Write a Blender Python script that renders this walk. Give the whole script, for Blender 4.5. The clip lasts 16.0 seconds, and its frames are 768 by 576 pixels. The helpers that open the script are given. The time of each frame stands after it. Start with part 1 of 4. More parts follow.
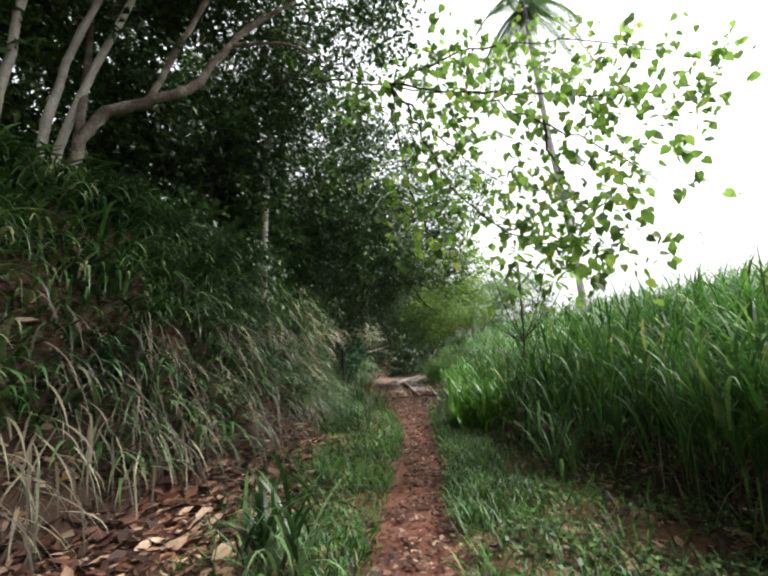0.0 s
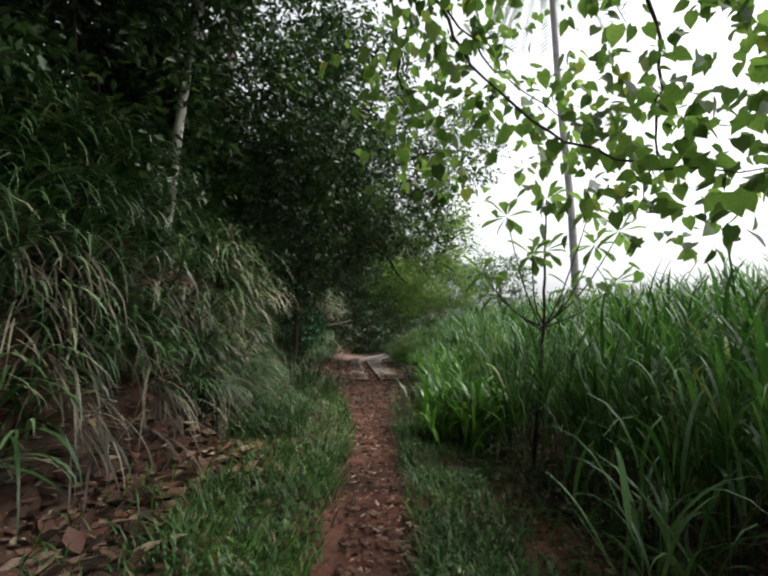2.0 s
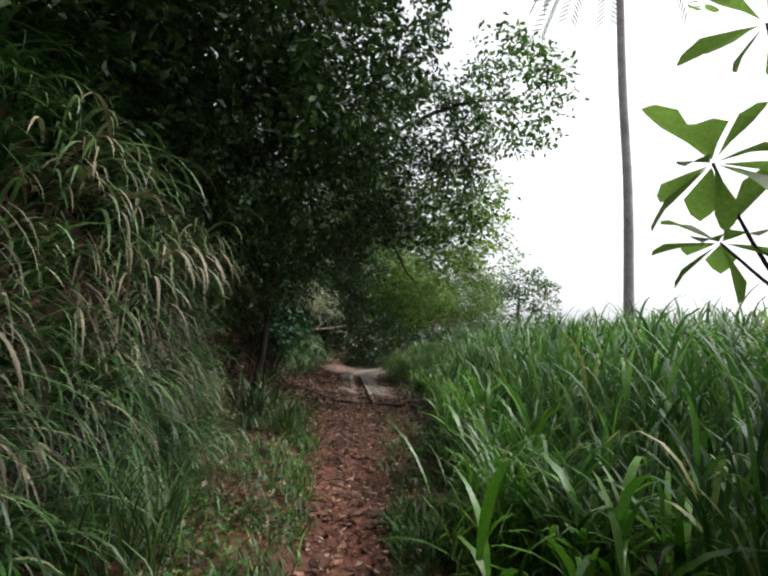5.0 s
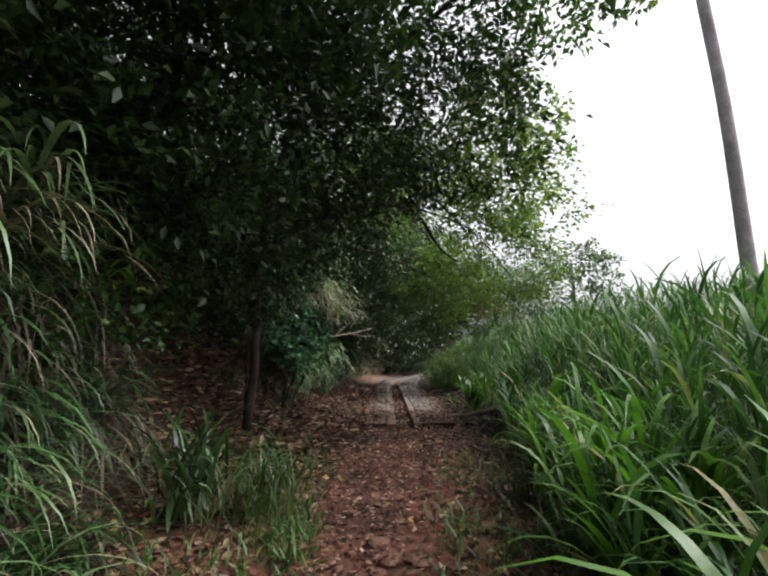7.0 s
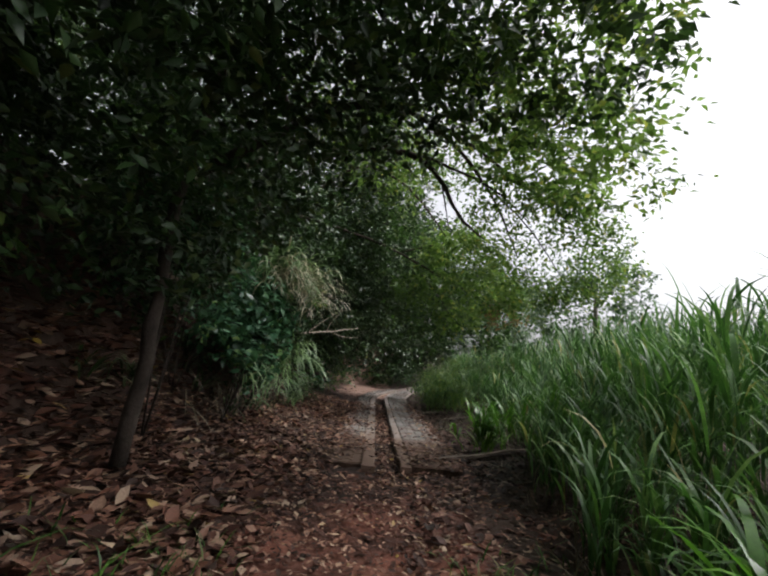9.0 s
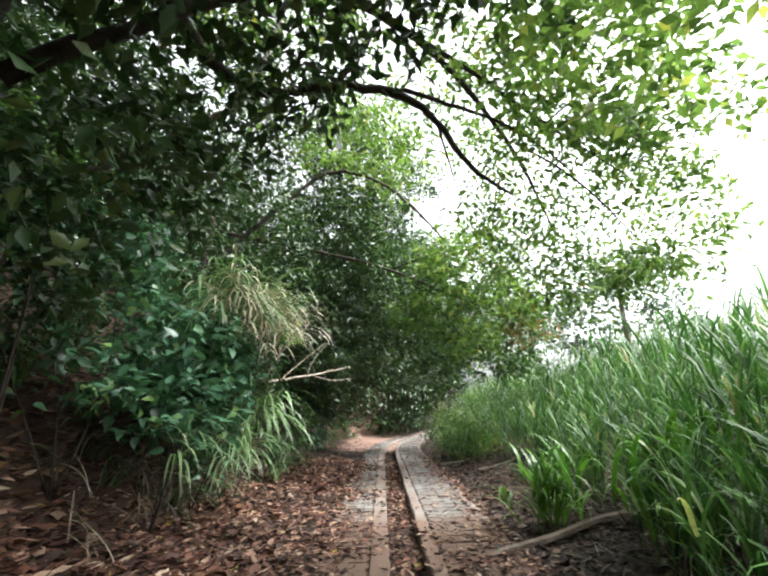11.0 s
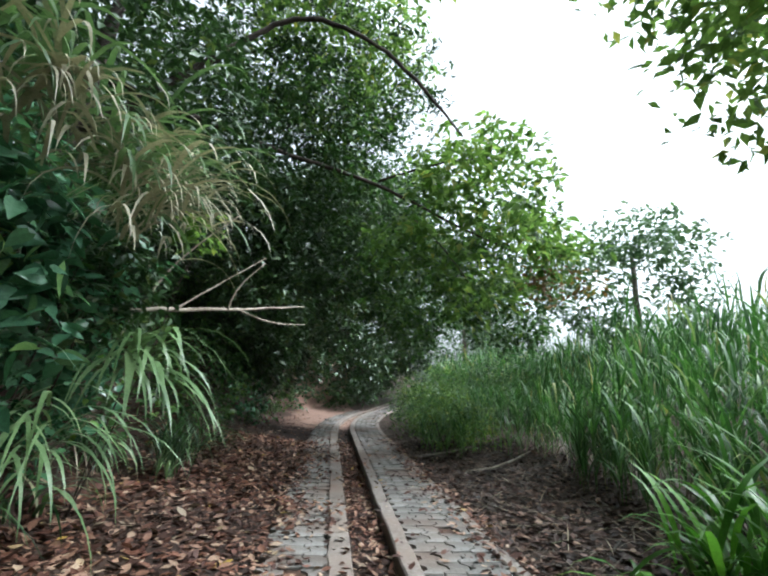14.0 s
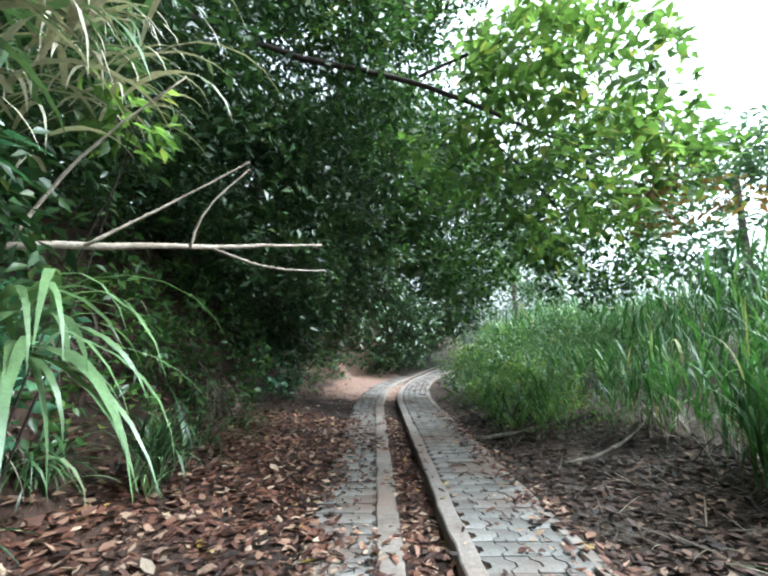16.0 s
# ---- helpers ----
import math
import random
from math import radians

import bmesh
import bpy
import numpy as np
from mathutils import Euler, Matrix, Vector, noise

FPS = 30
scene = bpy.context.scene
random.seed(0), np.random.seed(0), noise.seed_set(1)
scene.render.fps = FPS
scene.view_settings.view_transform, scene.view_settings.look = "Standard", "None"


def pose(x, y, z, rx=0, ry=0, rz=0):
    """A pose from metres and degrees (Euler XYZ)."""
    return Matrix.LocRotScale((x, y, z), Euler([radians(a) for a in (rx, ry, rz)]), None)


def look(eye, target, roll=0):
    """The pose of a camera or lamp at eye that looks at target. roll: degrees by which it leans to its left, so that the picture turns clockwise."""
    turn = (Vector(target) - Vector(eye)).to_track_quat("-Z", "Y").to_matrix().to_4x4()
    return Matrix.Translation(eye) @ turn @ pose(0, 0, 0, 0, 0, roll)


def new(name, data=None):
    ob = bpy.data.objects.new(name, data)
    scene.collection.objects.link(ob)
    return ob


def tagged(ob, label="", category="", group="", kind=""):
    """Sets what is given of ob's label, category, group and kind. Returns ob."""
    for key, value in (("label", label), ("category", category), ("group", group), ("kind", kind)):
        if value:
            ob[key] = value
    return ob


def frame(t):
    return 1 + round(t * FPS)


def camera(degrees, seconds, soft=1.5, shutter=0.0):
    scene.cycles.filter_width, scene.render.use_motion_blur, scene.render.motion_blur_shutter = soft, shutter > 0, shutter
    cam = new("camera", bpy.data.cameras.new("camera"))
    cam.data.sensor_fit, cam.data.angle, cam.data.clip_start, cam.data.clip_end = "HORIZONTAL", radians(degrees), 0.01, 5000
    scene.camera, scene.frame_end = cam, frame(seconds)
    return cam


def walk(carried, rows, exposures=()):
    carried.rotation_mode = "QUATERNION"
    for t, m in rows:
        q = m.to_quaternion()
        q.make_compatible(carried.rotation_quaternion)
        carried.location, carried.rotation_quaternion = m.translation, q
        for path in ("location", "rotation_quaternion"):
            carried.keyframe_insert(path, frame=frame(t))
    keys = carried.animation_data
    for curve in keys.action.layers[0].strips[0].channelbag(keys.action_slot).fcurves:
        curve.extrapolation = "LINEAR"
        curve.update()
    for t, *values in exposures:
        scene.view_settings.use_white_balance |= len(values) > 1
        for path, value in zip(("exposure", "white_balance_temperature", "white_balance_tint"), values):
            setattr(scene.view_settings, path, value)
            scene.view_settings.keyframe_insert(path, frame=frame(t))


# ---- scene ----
# ---------------------------------------------------------------- camera and walk
cam = camera(81.0, 16.0, soft=2.3)
PATH = [
    (0.0, pose(0.000, 0.000, 1.326, 99.60, 4.00, 0.00)),
    (0.5, pose(0.019, 0.701, 1.355, 104.19, 1.22, -0.37)),
    (1.0, pose(0.096, 1.262, 1.347, 102.42, -1.95, -4.43)),
    (1.5, pose(0.158, 1.910, 1.381, 99.79, -1.69, -3.58)),
    (2.0, pose(0.175, 2.496, 1.382, 96.52, -1.36, -4.34)),
    (2.5, pose(0.291, 3.046, 1.327, 99.84, -0.32, -6.39)),
    (3.0, pose(0.360, 3.637, 1.342, 100.70, -0.73, -5.74)),
    (3.5, pose(0.377, 4.214, 1.341, 98.27, -3.71, -6.73)),
    (6.0, pose(0.527, 7.014, 1.371, 98.17, -6.50, -4.26)),
    (6.5, pose(0.655, 7.807, 1.309, 98.00, -3.69, -1.32)),
    (7.0, pose(0.681, 8.605, 1.352, 98.65, -0.33, 0.31)),
    (7.5, pose(0.694, 9.224, 1.374, 101.46, -3.84, -3.27)),
    (8.0, pose(0.777, 9.961, 1.352, 103.54, -3.31, -3.37)),
    (8.5, pose(0.751, 10.721, 1.342, 99.30, -6.37, -1.12)),
    (11.0, pose(0.851, 13.821, 1.367, 105.39, 1.64, -0.21)),
    (11.5, pose(0.798, 14.370, 1.370, 103.09, 0.85, -0.33)),
    (12.0, pose(0.803, 14.985, 1.355, 101.62, -0.27, 0.29)),
    (12.5, pose(0.668, 15.531, 1.349, 98.25, -4.51, 2.39)),
    (13.0, pose(0.628, 16.001, 1.295, 100.14, -7.02, -4.46)),
    (13.5, pose(0.720, 16.532, 1.357, 99.74, 5.12, -1.81)),
    (14.0, pose(0.641, 17.054, 1.335, 102.15, -2.38, -6.54)),
    (14.5, pose(0.704, 17.608, 1.295, 95.43, 1.25, -9.40)),
    (15.0, pose(0.726, 18.069, 1.390, 94.74, 0.82, -3.87)),
    (15.5, pose(0.645, 18.467, 1.390, 93.10, 2.89, -2.20)),
    (16.0, pose(0.690, 18.888, 1.400, 97.40, 0.04, -1.10)),
]
walk(cam, PATH, exposures=[(0.0, 1.75, 6500, 8), (1.0, 1.35, 6450, 9), (2.0, 1.1, 6400, 9), (3.5, 1.15, 6400, 9), (6.0, 1.05, 6400, 11), (7.0, 1.05, 6400, 12), (8.5, 0.65, 6400, 16), (9.7, 1.5, 6300, 9), (11.0, 2.35, 6300, 9), (12.0, 2.3, 6000, 4), (13.5, 2.0, 5700, 3), (14.0, 1.65, 5700, 3), (14.5, 1.35, 5700, 2), (15.0, 1.25, 5700, 2), (15.5, 1.6, 5600, 1), (16.0, 2.35, 5500, 1)])

# ---------------------------------------------------------------- world and sun
SUN_UP, SUN_TURN = radians(56), radians(90)
world = bpy.data.worlds.new("overcast_sky")
scene.world = world
world.use_nodes = True
wn, wl = world.node_tree.nodes, world.node_tree.links
sky = wn.new("ShaderNodeTexSky")
sky.sky_type = "NISHITA"
sky.sun_disc = False
sky.sun_elevation, sky.sun_rotation = SUN_UP, SUN_TURN
sky.dust_density, sky.air_density, sky.ozone_density = 6.0, 1.0, 1.0
grey = wn.new("ShaderNodeHueSaturation")
grey.inputs["Saturation"].default_value = 0.12
grey.inputs["Value"].default_value = 1.0
wl.new(sky.outputs[0], grey.inputs["Color"])
wl.new(grey.outputs[0], wn["Background"].inputs["Color"])
wn["Background"].inputs["Strength"].default_value = 0.15
sun = new("sun", bpy.data.lights.new("sun", "SUN"))
sun.data.energy, sun.data.angle, sun.data.color = 0.75, radians(25), (1.0, 0.97, 0.92)
sun.matrix_world = look((40, 12, 60), (0, 12, 0))


# ---------------------------------------------------------------- materials
def material(name):
    m = bpy.data.materials.new(name)
    m.use_nodes = True
    n, l = m.node_tree.nodes, m.node_tree.links
    return m, n, l, n["Principled BSDF"]


def ramp(n, stops):
    r = n.new("ShaderNodeValToRGB")
    e = r.color_ramp.elements
    while len(e) < len(stops):
        e.new(0.5)
    for k, (at, c) in enumerate(stops):
        e[k].position, e[k].color = at, (*c, 1)
    return r


def noise_tex(n, l, scale, detail=5.0, rough=0.6):
    co, t = n.new("ShaderNodeTexCoord"), n.new("ShaderNodeTexNoise")
    t.inputs["Scale"].default_value, t.inputs["Detail"].default_value, t.inputs["Roughness"].default_value = scale, detail, rough
    l.new(co.outputs["Object"], t.inputs["Vector"])
    return t


def mixed(n, l, fac, a, b, mode="MIX"):
    m = n.new("ShaderNodeMix")
    m.data_type, m.blend_type = "RGBA", mode
    if isinstance(fac, float):
        m.inputs[0].default_value = fac
    else:
        l.new(fac, m.inputs[0])
    for k, v in ((6, a), (7, b)):
        if isinstance(v, tuple):
            m.inputs[k].default_value = (*v, 1)
        else:
            l.new(v, m.inputs[k])
    return m.outputs[2]


def leaf_material(name, stops, rough=0.45, through_light=0.3, patch=0.35, spec=0.4):
    """Thin leaves: one tone a leaf, patchy over the plant, light passing through."""
    m, n, l, b = material(name)
    g = n.new("ShaderNodeNewGeometry")
    r = ramp(n, stops)
    l.new(g.outputs["Random Per Island"], r.inputs[0])
    big = noise_tex(n, l, 0.9, 3)
    tone = ramp(n, [(0.33, (0.42, 0.48, 0.45)), (0.68, (1.35, 1.3, 1.15))])
    l.new(big.outputs[0], tone.inputs[0])
    c = mixed(n, l, patch * 2, r.outputs[0], mixed(n, l, 1.0, r.outputs[0], tone.outputs[0], "MULTIPLY"))
    fine = noise_tex(n, l, 60, 2)
    vein = ramp(n, [(0.3, (0.75, 0.75, 0.75)), (0.7, (1.1, 1.1, 1.1))])
    l.new(fine.outputs[0], vein.inputs[0])
    c = mixed(n, l, 1.0, c, vein.outputs[0], "MULTIPLY")
    l.new(c, b.inputs["Base Color"])
    b.inputs["Roughness"].default_value = rough
    b.inputs["Specular IOR Level"].default_value = spec
    if through_light:
        t, mx = n.new("ShaderNodeBsdfTranslucent"), n.new("ShaderNodeMixShader")
        warm = mixed(n, l, 1.0, c, (1.15, 1.25, 0.8), "MULTIPLY")
        l.new(warm, t.inputs["Color"])
        mx.inputs[0].default_value = through_light
        l.new(b.outputs[0], mx.inputs[1])
        l.new(t.outputs[0], mx.inputs[2])
        l.new(mx.outputs[0], n["Material Output"].inputs["Surface"])
    return m


def rough_material(name, stops, scale, rough=0.9, bump=0.4, bump_scale=None, fine=None, rand=0.0, dist=0.02):
    """Earth, bark, stone, concrete: two scales of tone and a relief."""
    m, n, l, b = material(name)
    t = noise_tex(n, l, scale)
    r = ramp(n, stops)
    l.new(t.outputs[0], r.inputs[0])
    f = noise_tex(n, l, fine or scale * 9, 6, 0.7)
    fr = ramp(n, [(0.3, (0.6, 0.6, 0.6)), (0.7, (1.3, 1.3, 1.3))])
    l.new(f.outputs[0], fr.inputs[0])
    c = mixed(n, l, 0.8, r.outputs[0], mixed(n, l, 1.0, r.outputs[0], fr.outputs[0], "MULTIPLY"))
    if rand:
        o = n.new("ShaderNodeObjectInfo")
        rr = ramp(n, [(0.0, (1 - rand,) * 3), (1.0, (1 + rand,) * 3)])
        l.new(o.outputs["Random"], rr.inputs[0])
        c = mixed(n, l, 1.0, c, rr.outputs[0], "MULTIPLY")
    l.new(c, b.inputs["Base Color"])
    b.inputs["Roughness"].default_value = rough
    b.inputs["Specular IOR Level"].default_value = 0.25
    bt = noise_tex(n, l, bump_scale or scale * 5, 8, 0.65)
    bp = n.new("ShaderNodeBump")
    bp.inputs["Strength"].default_value, bp.inputs["Distance"].default_value = bump, dist
    l.new(bt.outputs[0], bp.inputs["Height"])
    l.new(bp.outputs[0], b.inputs["Normal"])
    return m


def soil_and_light_over(m, near, far, amount, start=0.45, tint=(0.15, 0.075, 0.048), axis="Y"):
    """Soil of another colour, or painted light and shade, in patches along the way, more of it between two places."""
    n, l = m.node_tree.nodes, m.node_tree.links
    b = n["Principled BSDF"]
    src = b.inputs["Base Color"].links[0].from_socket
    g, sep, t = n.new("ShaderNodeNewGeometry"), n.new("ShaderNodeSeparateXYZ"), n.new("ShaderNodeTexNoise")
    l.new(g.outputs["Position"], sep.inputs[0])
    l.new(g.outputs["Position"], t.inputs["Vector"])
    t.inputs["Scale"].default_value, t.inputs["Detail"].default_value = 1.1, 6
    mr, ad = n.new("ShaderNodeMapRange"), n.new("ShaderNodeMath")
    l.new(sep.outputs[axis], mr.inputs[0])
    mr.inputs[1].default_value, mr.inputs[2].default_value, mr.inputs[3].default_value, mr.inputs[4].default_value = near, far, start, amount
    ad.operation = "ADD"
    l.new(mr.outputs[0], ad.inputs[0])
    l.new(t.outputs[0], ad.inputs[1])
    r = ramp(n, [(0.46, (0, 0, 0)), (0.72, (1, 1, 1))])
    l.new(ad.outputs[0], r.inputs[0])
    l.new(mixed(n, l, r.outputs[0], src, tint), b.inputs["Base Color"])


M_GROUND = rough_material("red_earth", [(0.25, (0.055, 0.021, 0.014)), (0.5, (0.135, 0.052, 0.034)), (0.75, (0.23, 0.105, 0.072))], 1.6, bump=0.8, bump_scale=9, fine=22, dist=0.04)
# dark humus past the footpath's end, deepened to carry the shade there
soil_and_light_over(M_GROUND, 15.0, 18.5, 0.35, 0.0, (0.026, 0.016, 0.012))
# sunlit clearing at the bend, its light painted as paler earth
soil_and_light_over(M_GROUND, 27.0, 33.0, 0.35, -0.5, (0.2, 0.125, 0.095))
soil_and_light_over(M_GROUND, -1.0, -0.3, -0.3, 0.22, (0.05, 0.03, 0.021), "X")
# earth darkened towards the right-hand grass: shade under the blades, painted in
soil_and_light_over(M_GROUND, 1.2, 2.2, 0.45, -0.4, (0.035, 0.022, 0.015), "X")
M_STONE = rough_material("path_stone", [(0.3, (0.07, 0.035, 0.024)), (0.6, (0.15, 0.08, 0.056)), (0.8, (0.24, 0.15, 0.11))], 6, bump=0.6, rand=0.3)
M_PAVER = rough_material("grey_paver", [(0.25, (0.085, 0.068, 0.056)), (0.5, (0.15, 0.14, 0.128)), (0.75, (0.235, 0.23, 0.22))], 1.8, bump=0.35, bump_scale=60, fine=35, rand=0.22, dist=0.006)
soil_and_light_over(M_PAVER, 18.4, 20.6, 0.0, 0.45, (0.12, 0.078, 0.056))
M_KERB = rough_material("kerb_concrete", [(0.25, (0.12, 0.095, 0.078)), (0.5, (0.2, 0.172, 0.15)), (0.75, (0.29, 0.265, 0.24))], 2.2, bump=0.35, bump_scale=45, fine=25, dist=0.008)
soil_and_light_over(M_KERB, 18.4, 20.6, 0.0, 0.4, (0.15, 0.1, 0.074))
M_JOINT = rough_material("joint_soil", [(0.3, (0.03, 0.018, 0.012)), (0.7, (0.08, 0.045, 0.03))], 8)
M_BARK = rough_material("grey_bark", [(0.25, (0.05, 0.04, 0.032)), (0.5, (0.16, 0.135, 0.11)), (0.75, (0.34, 0.31, 0.27))], 5, bump=0.9, bump_scale=30, fine=40, dist=0.02)
M_DARKBARK = rough_material("dark_bark", [(0.3, (0.018, 0.013, 0.01)), (0.7, (0.065, 0.05, 0.04))], 6, bump=0.8, bump_scale=35, dist=0.015)
M_PALMBARK = rough_material("palm_bark", [(0.3, (0.22, 0.2, 0.21)), (0.7, (0.42, 0.385, 0.4))], 3, bump=0.6, bump_scale=14)
M_DEADWOOD = rough_material("dead_wood", [(0.3, (0.17, 0.13, 0.1)), (0.7, (0.42, 0.36, 0.3))], 5, bump=0.6, bump_scale=30)
M_PALEBARK = rough_material("pale_bark", [(0.3, (0.26, 0.24, 0.21)), (0.7, (0.52, 0.49, 0.44))], 5, bump=0.5, bump_scale=30)
M_TIMBER = rough_material("weathered_timber", [(0.3, (0.06, 0.045, 0.034)), (0.7, (0.2, 0.16, 0.13))], 3, bump=0.6, bump_scale=25)

M_GRASS = leaf_material("tall_grass", [(0.0, (0.024, 0.066, 0.018)), (0.45, (0.05, 0.13, 0.032)), (0.8, (0.095, 0.21, 0.055)), (0.95, (0.17, 0.28, 0.11)), (1.0, (0.32, 0.28, 0.12))], 0.5, 0.35)
M_FRESHGRASS = leaf_material("fresh_grass", [(0.0, (0.05, 0.14, 0.016)), (0.5, (0.10, 0.25, 0.03)), (0.9, (0.17, 0.35, 0.05)), (1.0, (0.28, 0.36, 0.16))], 0.32, 0.4)
M_BANKGRASS = leaf_material("bank_grass", [(0.0, (0.012, 0.034, 0.010)), (0.5, (0.034, 0.085, 0.024)), (0.8, (0.10, 0.19, 0.075)), (0.93, (0.19, 0.28, 0.15)), (1.0, (0.32, 0.29, 0.2))], 0.36, 0.25, 0.5)
M_DRYGRASS = leaf_material("dry_grass", [(0.0, (0.035, 0.028, 0.02)), (0.5, (0.10, 0.08, 0.055)), (0.85, (0.24, 0.2, 0.15)), (0.95, (0.34, 0.3, 0.23)), (1.0, (0.06, 0.09, 0.035))], 0.6, 0.15)
M_PALEGRASS = leaf_material("pale_dead_grass", [(0.0, (0.12, 0.10, 0.075)), (0.5, (0.26, 0.225, 0.17)), (0.9, (0.42, 0.38, 0.3)), (1.0, (0.1, 0.13, 0.06))], 0.55, 0.15)
M_TURF = leaf_material("short_grass", [(0.0, (0.018, 0.055, 0.010)), (0.5, (0.042, 0.115, 0.02)), (0.88, (0.085, 0.18, 0.035)), (1.0, (0.2, 0.17, 0.08))], 0.45, 0.25)
M_LITTER = leaf_material("fallen_leaves", [(0.0, (0.022, 0.013, 0.010)), (0.4, (0.07, 0.029, 0.021)), (0.7, (0.155, 0.07, 0.048)), (0.88, (0.29, 0.18, 0.135)), (0.985, (0.4, 0.3, 0.23)), (1.0, (0.33, 0.23, 0.04))], 0.65, 0.06, spec=0.25)
# darker copy of the litter, with the grass edge's shade in its colour
M_SHADELITTER = leaf_material("shaded_fallen_leaves", [(0.0, (0.012, 0.008, 0.006)), (0.5, (0.036, 0.019, 0.014)), (0.85, (0.085, 0.045, 0.033)), (1.0, (0.22, 0.15, 0.11))], 0.6, 0.05, spec=0.25)
M_LEAF = leaf_material("tree_leaves", [(0.0, (0.024, 0.056, 0.016)), (0.5, (0.054, 0.118, 0.032)), (0.85, (0.095, 0.18, 0.05)), (1.0, (0.17, 0.23, 0.06))], 0.34, 0.36)
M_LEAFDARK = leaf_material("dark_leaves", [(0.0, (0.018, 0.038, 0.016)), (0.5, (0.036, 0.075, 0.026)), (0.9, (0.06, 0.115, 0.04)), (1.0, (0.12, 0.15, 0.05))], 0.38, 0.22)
M_LEAFBLUE = leaf_material("broad_leaves", [(0.0, (0.045, 0.11, 0.062)), (0.5, (0.08, 0.19, 0.11)), (0.9, (0.12, 0.26, 0.15)), (1.0, (0.2, 0.32, 0.08))], 0.27, 0.25, spec=0.55)
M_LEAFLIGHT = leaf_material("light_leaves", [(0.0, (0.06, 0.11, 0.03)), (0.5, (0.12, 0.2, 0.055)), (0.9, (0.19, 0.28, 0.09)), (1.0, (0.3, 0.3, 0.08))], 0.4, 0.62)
# distance haze mixed into the leaf colour: paler and bluer green
M_LEAFHAZE = leaf_material("hazy_leaves", [(0.0, (0.06, 0.11, 0.06)), (0.5, (0.11, 0.18, 0.10)), (1.0, (0.17, 0.25, 0.14))], 0.6, 0.3)
M_BROWNLEAF = leaf_material("withered_leaves", [(0.0, (0.13, 0.07, 0.03)), (0.6, (0.24, 0.14, 0.06)), (1.0, (0.2, 0.2, 0.06))], 0.55, 0.3)

# ---------------------------------------------------------------- plan
rng = np.random.default_rng(7)


def lerp_line(y, ys, xs):
    return np.interp(y, ys, xs)


def bend(y):
    return 0.014 * np.maximum(0, np.minimum(y, 43) - 29) ** 2 + 0.39 * np.maximum(0, y - 43)


def path_x(y):
    return lerp_line(y, [-6, 0, 3.4, 6, 9, 15, 18], [-0.2, 0.0, 0.12, 0.36, 0.58, 0.6, 0.95])


def path_half(y):
    return lerp_line(y, [-6, 3, 9, 12, 16, 18, 60], [0.3, 0.3, 0.3, 0.42, 0.8, 1.3, 1.3])


def bank_x(y):
    """The foot of the steep bank."""
    return lerp_line(y, [-8, 2, 4, 5, 7, 10, 13, 16, 20, 24, 30, 36, 45, 60], [-2.9, -2.65, -2.2, -1.75, -1.25, -1.1, -1.5, -1.9, -1.75, -1.45, -1.5, -0.9, 3.5, 9])


def wave(x, y, k=1.0, s=0.0):
    return (np.sin(1.7 * k * x + 2.3 * k * y + s) + np.sin(-2.9 * k * x + 1.3 * k * y + 1.7 * s + 2) + np.sin(3.7 * k * x + 3.1 * k * y + 3 + s) + np.sin(0.6 * k * x - 4.3 * k * y + s)) / 4


def ground_z(x, y):
    x, y = np.asarray(x, float), np.asarray(y, float)
    left = np.maximum(0, (bank_x(y) + 1.3) - x)
    z = 0.13 * np.minimum(left, 1.3)
    d = np.clip((bank_x(y) - x) / 1.5, 0, 1)
    z = z + 3.1 * d * d * (3 - 2 * d) + 0.45 * np.clip(bank_x(y) - 1.5 - x, 0, 12)
    right = np.maximum(0, x - 2.35 - bend(y))
    z = z + 0.17 * np.minimum(right, 9) + 0.02 * np.clip(right - 9, 0, 30)
    off = np.abs(x - path_x(y)) / path_half(y)
    z = z + 0.06 * np.clip(off - 0.8, 0, 1) * (y < 18)
    away = np.clip(np.abs(x - 1.1 - bend(y)) - 1.1, 0, 1) * (y >= 17) + (y < 17)
    z = z + (0.035 * wave(x, y, 1.3) + 0.012 * wave(x, y, 5.1, 1)) * np.clip(away, 0, 1)
    z = z + 0.045 * np.clip(y - 40, 0, 40)
    return z


# ---------------------------------------------------------------- mesh tools
def mesh_of(name, verts, tris, mat, smooth=True):
    verts, tris = np.ascontiguousarray(verts, np.float32), np.ascontiguousarray(tris, np.int32)
    me = bpy.data.meshes.new(name)
    me.vertices.add(len(verts))
    me.vertices.foreach_set("co", verts.ravel())
    me.loops.add(tris.size)
    me.loops.foreach_set("vertex_index", tris.ravel())
    me.polygons.add(len(tris))
    me.polygons.foreach_set("loop_start", np.arange(0, tris.size, 3, dtype=np.int32))
    me.polygons.foreach_set("use_smooth", np.full(len(tris), smooth))
    me.materials.append(mat)
    me.update(calc_edges=True)
    return me


def thing(name, verts, tris, mat, smooth=True):
    return new(name, mesh_of(name, verts, tris, mat, smooth))


def part_of(parent, name, verts, tris, mat, label="", smooth=True):
    ob = thing(name, verts, tris, mat, smooth)
    ob.parent = parent
    return tagged(ob, label)


def unit(v):
    return v / np.maximum(np.linalg.norm(v, axis=-1, keepdims=True), 1e-9)


